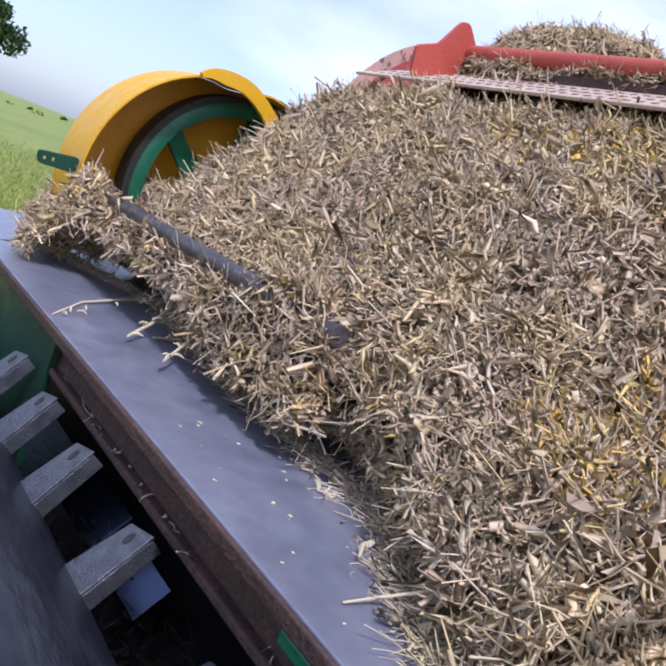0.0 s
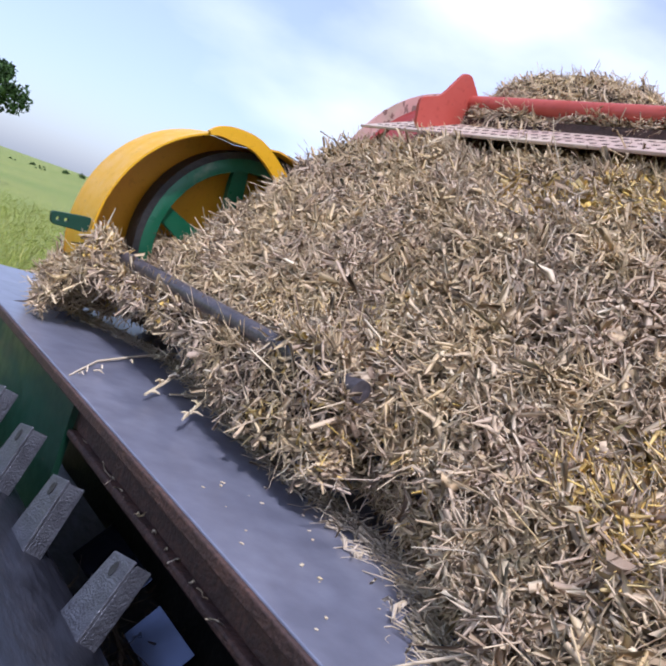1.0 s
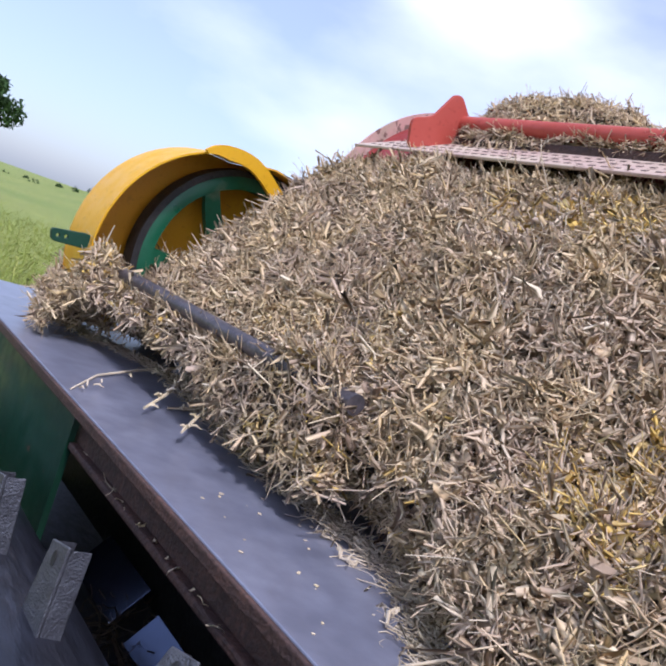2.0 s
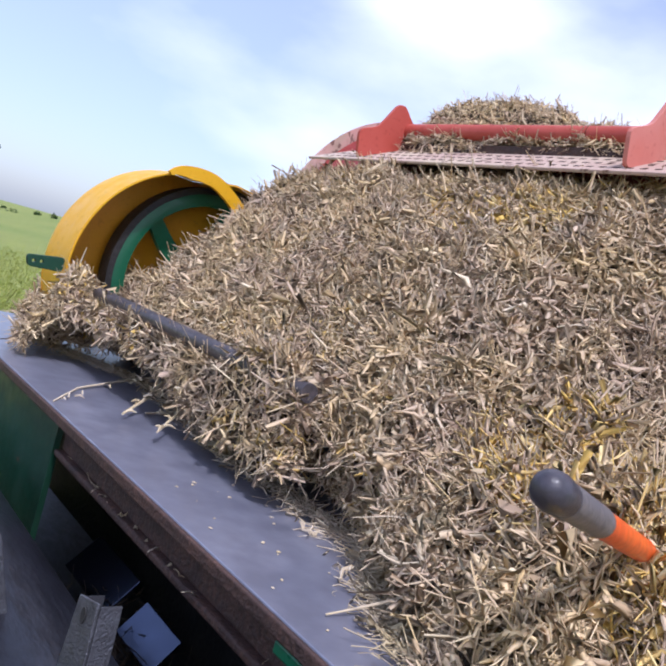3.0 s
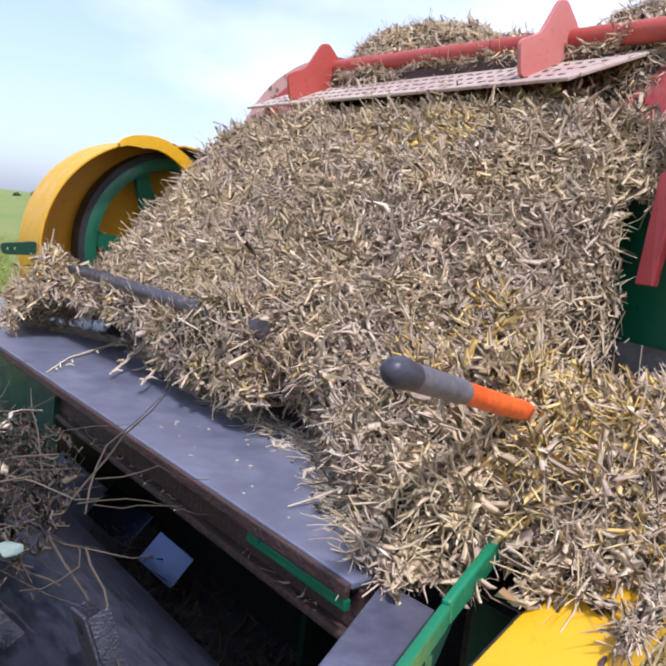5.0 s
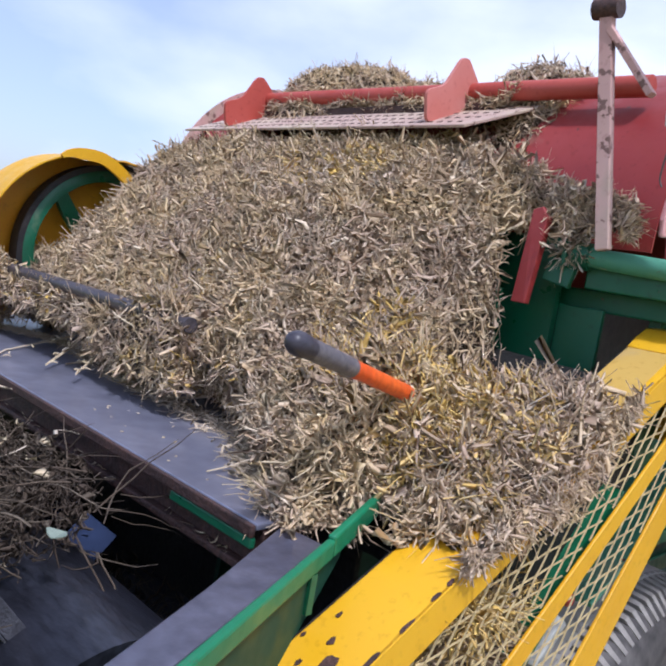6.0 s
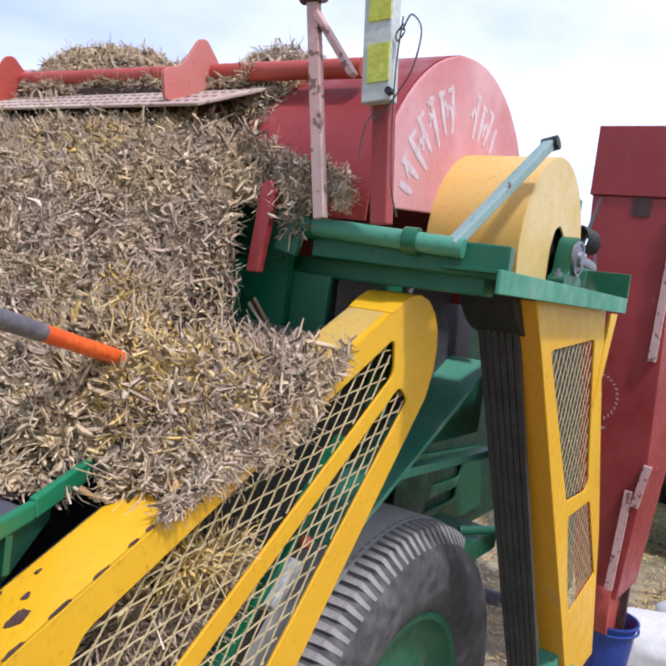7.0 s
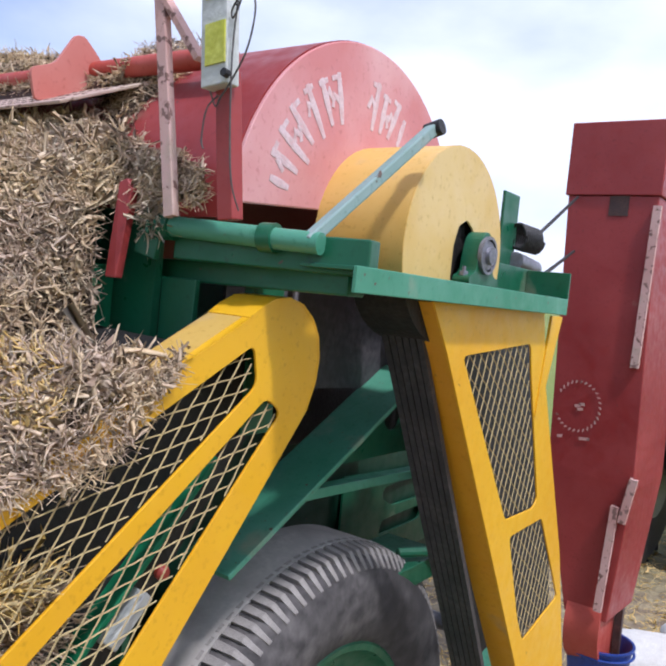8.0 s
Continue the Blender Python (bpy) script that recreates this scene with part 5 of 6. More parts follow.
def heap(x, y):
    foot = lerp_table(x, FOOT_X, FOOT_Y) + 0.010 * np.sin(60 * x) + 0.006 * np.sin(143 * x + 1)
    d = y - foot
    rise = np.where(d < 0, d * 3.0, np.interp(d, [0, 0.004, 0.03, 0.073, 0.19, 0.25, 0.43, 0.6, 0.8], [0.020, 0.046, 0.095, 0.160, 0.285, 0.365, 0.565, 0.61, 0.66]))
    cap = lerp_table(x, [-2.05, -1.9, -1.72, -1.62, -1.5, -1.42, -1.35, -1.27], [1.42, 1.44, 1.56, 1.63, 1.76, 1.88, 1.98, 2.02])
    upper = np.interp(y, [0.60, 0.62, 0.70, 0.77, 0.93, 0.96, 1.03], [1.48, 1.56, 1.675, 1.765, 1.925, 1.943, 1.962])
    upper = np.where((y > 0.60) & (x < -0.36), upper - np.clip((x + 0.50) / 0.14, 0, 1) * 0.3 - np.clip((-1.33 - x) / 0.10, 0, 1) * 0.10, 0.0)
    main = np.minimum(np.maximum(1.400 + rise, upper), cap)
    soft = lerp_table(x, [-0.48, -0.41, -0.351, -0.271, -0.2], [0.0, 0.05, 0.15, 0.25, 0.33])
    main = main - soft * np.clip((y - 0.58) / 0.25, 0, 1)
    main = main + np.clip((y - 0.96) / 0.06, 0, 1) * 0.10 * np.clip((x + 0.42) / 0.1, 0, 1)
    main = np.minimum(main, lerp_table(x, [-0.46, -0.40, -0.33, -0.26, -0.14], [2.0, 1.945, 1.905, 1.885, 1.865]))
    edge = lerp_table(y, [0.60, 0.75, 0.90, 0.965, 0.99], [-0.15, -0.305, -0.338, -0.340, -0.160])
    main = main - 6.0 * np.clip(x - edge, 0, 1)
    far = np.clip((x + 1.47) / -0.12, 0, 1)
    main = main - far * np.clip(y - 0.66, 0, 1) * 0.6
    # small mound against the flywheel guard
    main = np.maximum(main, 1.385 + 0.12 * np.exp(-((x + 1.62) / 0.12) ** 2 - ((y - 0.545) / 0.07) ** 2))
    main = np.maximum(main, 1.385 + 0.195 * np.exp(-((x + 1.455) / 0.055) ** 2 - ((y - 0.540) / 0.068) ** 2))
    # the lobe that has slid over the hopper corner and the slanting guard
    top = lerp_table(x, [-0.46, -0.34, -0.25, -0.16, -0.05, -0.022, -0.008], [1.40, 1.53, 1.540, 1.572, 1.572, 1.552, 1.43])
    front = 1.405 + 1.15 * (y - foot)
    back_y = lerp_table(x, [-0.46, -0.25, -0.15, -0.05, 0.0], [0.56, 0.620, 0.735, 0.880, 0.90])
    k = 0.03
    lobe = top - k * np.log1p(np.exp(np.clip((top - front) / k, -30, 30)))
    b = y - back_y
    lobe = lobe + 0.02 - np.where(b > -0.06, (b + 0.06) ** 2 * 6.0, 0.0)
    lobe = np.where(x > -0.46, lobe, 0.0)
    z = np.maximum(main, lobe)
    # dent under the lever
    z = z - 0.085 * np.exp(-(((x + 0.160) / 0.040) ** 2 + ((y - 0.540) / 0.030) ** 2))
    # the heap settles round the buried pipe, which shows in places
    at_pipe = lerp_table(x, [-1.50, -1.46, -1.40, -1.27, -1.20, -1.14, -0.88, -0.85, -0.82, -0.70, -0.675, -0.64, -0.625, -0.60, -0.50], [1.565, 1.542, 1.542, 1.544, 1.560, 1.542, 1.540, 1.566, 1.595, 1.592, 1.548, 1.548, 1.585, 1.60, 1.60])
    w = np.exp(-((y - 0.578) / np.where(y < 0.578, 0.016, 0.028)) ** 2) * lerp_table(x, [-1.56, -1.48, -0.665, -0.635], [0.0, 1.0, 1.0, 0.0])
    z = z * (1 - w) + at_pipe * w - 0.004 * w
    z = z + 0.045 * np.exp(-((x + 0.622) / 0.030) ** 2 - ((y - 0.575) / 0.030) ** 2)
    calm = 1 - 0.8 * w
    z = z + bumps(x, y) * calm
    return z


def base_under(x, y):
    return np.where(x < -0.20, 1.398, np.maximum(1.38, 1.386 + 0.535 * (y - 0.505)))


def visible_heap(x, y, z):
    ridge = np.where((y < 0.605) & (x > -1.44), lerp_table(x, [-1.44, -1.3, -1.1, -0.95, -0.85], [1.49, 1.500, 1.485, 1.465, 1.448]), lerp_table(x, [-1.62, -1.5, -1.0, -0.9], [1.455, 1.425, 1.412, 1.448]))
    low = np.where(x < -0.20, np.where(x < -0.85, ridge, lerp_table(x, [-0.36, -0.26], [1.448, 1.404])), np.maximum(1.400, 1.396 + 0.535 * (y - 0.505)))
    return (z > low) & (x < -0.012) & ~((x > -0.17) & (y < 0.495 + 0.7 * np.clip(x + 0.12, 0, 1))) & ~((x > -0.345) & (y > 0.955) & (z < 1.815))


def grid_mesh(name, h, xr, yr, nx, ny, mat, parent, label, drop, keep):
    xs, ys = np.linspace(*xr, nx), np.linspace(*yr, ny)
    X, Y = np.meshgrid(xs, ys)
    Z = h(X, Y)
    ok = keep(X, Y, Z)
    idx = -np.ones(X.shape, int)
    idx[ok] = np.arange(ok.sum())
    verts = np.stack([X[ok], Y[ok], Z[ok] - drop], 1)
    faces = []
    for j in range(ny - 1):
        for i in range(nx - 1):
            q = (idx[j, i], idx[j, i + 1], idx[j + 1, i + 1], idx[j + 1, i])
            if min(q) >= 0:
                faces.append(q)
    return link_mesh(name, verts.tolist(), faces, mat, parent, label, smooth=True)


def build_heap():
    root = tagged(thing("straw_heap", "big heap of chopped tan straw lying on the machine", "straw"), kind="stuff")
    # the dark bed paints the shadow seen between the blades
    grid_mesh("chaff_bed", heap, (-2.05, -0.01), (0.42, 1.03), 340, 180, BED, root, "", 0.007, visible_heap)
    left = (-2.0, -0.01)
    pts = scatter(heap, left, (0.42, 1.03), 76000, 21, 0.009, visible_heap)
    blades("straw_blades", pts, STRAW, root, length=(0.018, 0.050), width=(0.0024, 0.0068), lift=0.18, stems=0.30, seed=22, comb=1.2)
    gold = lambda x, y, z: visible_heap(x, y, z) & (np.sin(5 * x + 2.0) * np.sin(13 * y + 4 * x) + 0.25 * np.sin(31 * x) > 0.42)
    pts = scatter(heap, left, (0.42, 1.03), 2200, 23, 0.006, gold)
    blades("golden_blades", pts, STRAW_GOLD, root, length=(0.014, 0.034), width=(0.0034, 0.0085), lift=0.28, stems=0.15, seed=24, comb=1.0)
    near = lambda x, y, z: visible_heap(x, y, z) & (((x + 0.24) / 0.24) ** 2 + ((y - 0.66) / 0.11) ** 2 < 0.35 + 0.65 * np.abs(np.sin(23 * x + 31 * y)))
    pts = scatter(heap, (-0.45, -0.02), (0.5, 0.8), 6600, 25, 0.007, near)
    blades("fresh_blades", pts, STRAW_GOLD, root, length=(0.016, 0.040), width=(0.0030, 0.0075), lift=0.28, stems=0.30, seed=26, comb=1.0)
    closer = lambda x, y, z: visible_heap(x, y, z) & (x > -0.75) & (y < 0.80)
    pts = scatter(heap, (-0.75, -0.02), (0.42, 0.80), 6500, 29, 0.008, closer)
    blades("broad_leaves", pts, STRAW, root, length=(0.014, 0.036), width=(0.0045, 0.0095), lift=0.30, stems=0.05, seed=30, comb=0.8)
    patch = lambda x, y, z: visible_heap(x, y, z) & (((x + 0.69) / 0.16) ** 2 + ((y - 0.895) / 0.045) ** 2 < 0.3 + 0.7 * np.abs(np.sin(37 * x + 19 * y)))
    pts = scatter(heap, (-0.88, -0.50), (0.82, 0.96), 1700, 37, 0.006, patch)
    blades("yellow_blades", pts, STRAW_GOLD, root, length=(0.014, 0.034), width=(0.0034, 0.0085), lift=0.30, stems=0.15, seed=38, comb=1.0)
    pts = scatter(heap, left, (0.42, 1.03), 3600, 27, 0.009, visible_heap)
    blades("pale_stems", pts, STRAW_PALE, root, length=(0.024, 0.06), width=(0.0024, 0.0046), lift=0.22, stems=0.8, seed=28, comb=0.9)
    # loose straw along the foot of the heap, on the deck and hanging at the edges
    rng = np.random.default_rng(31)
    n = 4200
    x = rng.uniform(-1.75, -0.22, n)
    y = lerp_table(x, FOOT_X, FOOT_Y) + lerp_table(x, [-1.5, -1.0, -0.5, -0.28], [0.012, 0.028, 0.035, 0.0]) - np.abs(rng.normal(0, 0.022, n))
    ok = y > 0.43
    q = np.stack([x, y, np.full(n, 1.4035) + rng.random(n) * 0.004], 1)[ok]
    blades("loose_stems", np.concatenate([q, np.tile([0, 0, 1.0], (len(q), 1))], 1), STRAW_PALE, root, length=(0.012, 0.035), width=(0.002, 0.005), lift=0.08, stems=0.6, seed=32)
    n = 6500
    x = rng.uniform(-1.6, -0.25, n)
    z = rng.uniform(1.410, 1.475, n)
    y = lerp_table(x, FOOT_X, FOOT_Y) + 0.012 * np.sin(60 * x) + lerp_table(x, [-1.5, -0.75, -0.58, -0.28], [1.0, 1.0, 0.25, 0.12]) * (0.012 + np.maximum(1.465 - z, 0.0) * 2.6) + rng.uniform(0.0, 0.025, n)
    q = np.stack([x, y, z], 1)
    blades("under_blades", np.concatenate([q, np.tile([0, -1.0, 0.3], (n, 1))], 1), STRAW, root, length=(0.012, 0.032), width=(0.003, 0.007), lift=0.25, stems=0.4, seed=36)
    n = 1300
    y = rng.uniform(0.53, 0.87, n)
    low = lerp_table(y, [0.54, 0.58, 0.66, 0.76, 0.82, 0.87], [0.0, -0.01, -0.045, -0.085, -0.05, 0.0])
    q = np.stack([rng.uniform(-0.020, -0.006, n), y, 1.386 + 0.535 * (y - 0.505) + low * rng.random(n) + rng.uniform(0.0, 0.03, n)], 1)
    blades("hanging_blades", np.concatenate([q, np.tile([1.0, -0.3, 0.4], (n, 1))], 1), STRAW, root, length=(0.012, 0.03), width=(0.002, 0.005), lift=0.35, stems=0.4, seed=34)
    return root


build_heap()


def clump(name, label, centre, size, count, mat, seed, lift=0.5, length=(0.012, 0.035), width=(0.002, 0.005), stems=0.4):
    """A small uneven bunch of straw."""
    rng = np.random.default_rng(seed)
    v = rng.normal(size=(count, 3))
    v /= np.linalg.norm(v, axis=1, keepdims=True)
    q = np.array(centre) + v * np.array(size) * rng.uniform(0.2, 1.0, (count, 1))
    ob = blades(name, np.concatenate([q, v], 1), mat, length=length, width=width, lift=lift, stems=stems, seed=seed)
    return tagged(ob, label, "straw", kind="stuff")


def hood_straw(x, y):
    ridge = lerp_table(x, [-1.50, -1.30, -1.22, -1.1, -0.95, -0.85, -0.60, -0.52, -0.42, -0.34, -0.20], [1.90, 1.95, 2.185, 2.212, 2.188, 2.145, 2.115, 2.155, 2.155, 2.110, 1.93])
    return ridge - np.clip(np.abs(y - 1.27) - 0.03, 0, 1) ** 2 * 6.0 + bumps(x, y) * 0.8


keep_hood = lambda x, y, z: z > 1.80 + np.sqrt(np.maximum(0.377 ** 2 - (y - 1.40) ** 2, 0)) - 0.006
hs = tagged(thing("hood_straw", "layer of grey-tan straw lying on the red hood", "straw"), kind="stuff")
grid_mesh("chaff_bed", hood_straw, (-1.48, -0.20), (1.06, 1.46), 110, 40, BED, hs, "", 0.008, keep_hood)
blades("straw_blades", scatter(hood_straw, (-1.48, -0.20), (1.06, 1.46), 8000, 41, 0.008, keep_hood), STRAW, hs, length=(0.012, 0.035), width=(0.002, 0.005), lift=0.35, stems=0.4, seed=42)


def gully(x, y):
    return 1.985 + (y - 0.95) * 0.62 + 0.01 * np.sin(40 * x) + bumps(x, y) * 0.6


gs = blades("gully_straw", scatter(gully, (-1.20, -0.44), (1.0, 1.10), 2200, 44, 0.010, lambda x, y, z: y > 1.080), STRAW, length=(0.012, 0.03), width=(0.002, 0.005), lift=0.4, seed=45)
tagged(gs, "straw caught between the red pipe and the cover plate", "straw", kind="stuff")
def flap_tuft():
    rng = np.random.default_rng(51)
    n = 1500
    x = rng.uniform(-0.275, -0.115, n)
    hi = lerp_table(x, [-0.275, -0.24, -0.17, -0.13, -0.115], [1.905, 1.895, 1.885, 1.865, 1.83]) + 0.006 * np.sin(90 * x)
    lo = lerp_table(x, [-0.275, -0.24, -0.20, -0.15, -0.115], [1.85, 1.815, 1.815, 1.82, 1.82]) + 0.010 * np.sin(120 * x)
    z = lo + (hi - lo) * rng.random(n)
    y = 0.955 + 0.30 * (z - 1.76) + rng.normal(0, 0.006, n)
    q = np.stack([x, y, z], 1)
    ob = blades("flap_straw", np.concatenate([q, np.tile([0.1, -1.0, 0.45], (n, 1))], 1), STRAW, length=(0.012, 0.03), width=(0.002, 0.006), lift=0.25, stems=0.4, seed=55)
    tagged(ob, "tuft of straw caught beside the red flap", "straw", kind="stuff")


flap_tuft()
clump("rail_straw", "wisp of straw hanging over the green tube", (-0.215, 0.975, 1.79), (0.05, 0.012, 0.05), 160, STRAW_PALE, 52)
clump("guard_straw", "tangled straw fallen behind the mesh screen", (-0.085, 0.62, 1.25), (0.035, 0.20, 0.10), 3000, STRAW, 53, length=(0.015, 0.05))
clump("mesh_straw", "straw poking through the mesh screen", (-0.034, 0.62, 1.33), (0.014, 0.14, 0.06), 260, STRAW_GOLD, 54, length=(0.015, 0.04))


# twigs, stalks and flecks on the deck
def stalk(label, pts, r, mat=None, leaves=0, seed=1, parent=None):
    bm = bmesh.new()
    tube(bm, pts, [r * (1 - 0.5 * i / (len(pts) - 1)) for i in range(len(pts))], 7)
    rng = random.Random(seed)
    for k in range(leaves):
        p = Vector(pts[0]).lerp(Vector(pts[-1]), rng.random())
        q = p + Vector((rng.uniform(-0.02, 0.02), rng.uniform(-0.02, 0.02), rng.uniform(0, 0.008)))
        tube(bm, [p, p.lerp(q, 0.5) + Vector((0, 0, 0.003)), q], [r * 0.5, r * 0.6, r * 0.2], 5)
    return tagged(part("straw_stalk", bm, mat or STRAW_PALE, None, smooth=True), label, "stalk", "stalks on the deck")


stalk("pale dry twig lying on the grey deck", [(-0.350, 0.555, 1.440), (-0.384, 0.495, 1.408), (-0.386, 0.460, 1.403)], 0.0019)
stalk("thin dry stalk with side shoots on the deck", [(-1.31, 0.70, 1.425), (-1.29, 0.61, 1.408), (-1.205, 0.50, 1.403), (-1.09, 0.42, 1.402)], 0.0030, leaves=9, seed=4)
stalk("broken straw stalk on the deck", [(-1.19, 0.67, 1.46), (-1.08, 0.57, 1.425), (-1.02, 0.51, 1.412)], 0.0042, leaves=6, seed=5)
stalk("forked straw stalk on the deck", [(-1.05, 0.66, 1.46), (-0.95, 0.56, 1.430), (-0.90, 0.515, 1.420)], 0.0034, leaves=6, seed=15)
stalk("short straw stalk on the deck", [(-1.10, 0.69, 1.415), (-1.09, 0.62, 1.405), (-1.08, 0.58, 1.403)], 0.0032, leaves=7, seed=6)
stalk("thick straw stalk jutting from the foot of the heap", [(-0.70, 0.70, 1.43), (-0.75, 0.66, 1.412), (-0.785, 0.635, 1.404)], 0.0045, leaves=5, seed=16)
stalk("pale leafy fleck lying on the deck", [(-0.566, 0.582, 1.403), (-0.575, 0.580, 1.405), (-0.586, 0.575, 1.402)], 0.0024, leaves=7, seed=17)
stalk("curled pale leaf on the deck", [(-0.470, 0.560, 1.408), (-0.462, 0.540, 1.410), (-0.448, 0.527, 1.404)], 0.0030, leaves=2, seed=18)
stalk("curved straw stalk standing out of the heap", [(-0.30, 0.545, 1.44), (-0.295, 0.515, 1.43), (-0.272, 0.485, 1.41), (-0.262, 0.462, 1.402)], 0.0022)
stalk("thin stem with a dry bud standing up from the heap", [(-0.78, 0.92, 1.93), (-0.80, 0.90, 1.975), (-0.812, 0.897, 2.005)], 0.0010, leaves=3, seed=7)
stalk("dry stem standing out of the heap beside the lever", [(-0.195, 0.63, 1.585), (-0.196, 0.62, 1.625), (-0.199, 0.618, 1.655)], 0.0012)
stalk("pale stem lying on the heap", [(-0.205, 0.60, 1.585), (-0.24, 0.585, 1.57), (-0.28, 0.57, 1.55)], 0.003)
rng0 = random.Random(9)
bm = bmesh.new()
for k in range(26):
    x, y = rng0.uniform(-0.75, -0.25), rng0.uniform(0.43, 0.60)
    s = rng0.uniform(0.0006, 0.0018)
    m = Matrix.Translation((x, y, 1.4008 + s * 0.3)) @ Matrix.Rotation(rng0.uniform(0, 6), 4, "Z")
    box(bm, (-s * rng0.uniform(1, 2.5), -s, -s * 0.3), (s * 1.4, s, s * 0.3), m)
tagged(part("chaff_flecks", bm, STRAW_PALE, None), "pale chaff flecks on the grey deck", "chaff", kind="stuff")

# litter inside the hopper, its browns lowered for the shade there
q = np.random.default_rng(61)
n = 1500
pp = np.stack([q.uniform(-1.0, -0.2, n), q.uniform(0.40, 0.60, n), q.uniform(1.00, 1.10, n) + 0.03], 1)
tagged(blades("hopper_litter", np.concatenate([pp, np.tile([0, -0.6, 0.8], (n, 1))], 1), DRY_PLANT_SHADED, length=(0.015, 0.06), width=(0.002, 0.006), lift=0.5, stems=0.6, seed=62), "tangled plant litter in the hopper, darkened for shade", "litter", kind="stuff")
pp = np.stack([q.uniform(-0.98, -0.25, 26), q.uniform(0.416, 0.424, 26), q.uniform(1.346, 1.348, 26)], 1)
tagged(blades("rail_litter", np.concatenate([pp, np.tile([0, 0, 1.0], (26, 1))], 1), STRAW_PALE, length=(0.006, 0.018), width=(0.0015, 0.004), lift=0.3, seed=63), "bits of chaff on the rusty rail", "chaff", kind="stuff")


def build_plants():
    """The armful of dry plants that slides into the hopper."""
    rng = np.random.default_rng(71)
    root = thing("plant_bundle", "armful of tangled dry bean plants fed into the hopper", "plants")
    bm = bmesh.new()
    for k in range(330):
        p = Vector((rng.uniform(-0.34, 0.30), rng.uniform(-0.38, 0.15), rng.uniform(-0.05, 0.07)))
        d = Vector((rng.normal(0.5, 0.8), rng.normal(0.1, 0.6), rng.normal(0.0, 0.35))).normalized()
        pts = [p]
        for s in range(5):
            d = (d + Vector(rng.normal(0, 0.18, 3))).normalized()
            pts.append(pts[-1] + d * rng.uniform(0.015, 0.045))
        r = rng.uniform(0.0005, 0.0013)
        tube(bm, pts, [r, r, r * 0.9, r * 0.8, r * 0.6, r * 0.4], 5, cap=False)
    tagged(part("stem_tangle", bm, DRY_PLANT_SHADED, root, "thin dry brown stems", smooth=True), kind="stuff")
    n = 7500
    v = rng.normal(size=(n, 3))
    v /= np.linalg.norm(v, axis=1, keepdims=True)
    q = np.array([0, -0.10, 0.012]) + v * np.array([0.36, 0.30, 0.055]) * rng.uniform(0.3, 1.0, (n, 1)) ** 0.5
    blades("dry_leaves", np.concatenate([q, v], 1), DRY_PLANT_SHADED, root, length=(0.008, 0.028), width=(0.002, 0.007), lift=0.6, stems=0.40, seed=72)
    n = 36
    q = np.stack([rng.uniform(-0.2, 0.2, n), rng.uniform(-0.1, 0.12, n), rng.uniform(0.03, 0.10, n)], 1)
    pod = blades("pod_litter", np.concatenate([q, np.tile([0, 0, 1.0], (n, 1))], 1), STRAW_PALE, root, "pale dry pods", length=(0.015, 0.03), width=(0.006, 0.012), lift=0.3, stems=0.0, seed=73)
    tagged(pod, kind="stuff")
    bm = bmesh.new()
    c = Vector(FLAKE)
    ring = [c + Vector((0.014 * math.cos(a) * (1 + 0.3 * math.sin(3 * a)), 0.010 * math.sin(a), 0.003 * math.sin(2 * a))) for a in np.linspace(0, 2 * math.pi, 12, endpoint=False)]
    hi = [bm.verts.new(p) for p in ring]
    lo = [bm.verts.new(p - Vector((0, 0, 0.0012))) for p in ring]
    bm.faces.new(hi)
    bm.faces.new(lo[::-1])
    for i in range(12):
        bm.faces.new((hi[i - 1], hi[i], lo[i], lo[i - 1]))
    part("pale_leaf", bm, PALE_GREEN_LEAF, root, "pale grey-green dead leaf")
    return root


FLAKE = (0.325, 0.035, 0.035)
PALE_GREEN_LEAF = plain("pale_green_leaf", (0.24, 0.29, 0.23), (0.17, 0.22, 0.17), scale=60, rough=0.7)
plants = build_plants()


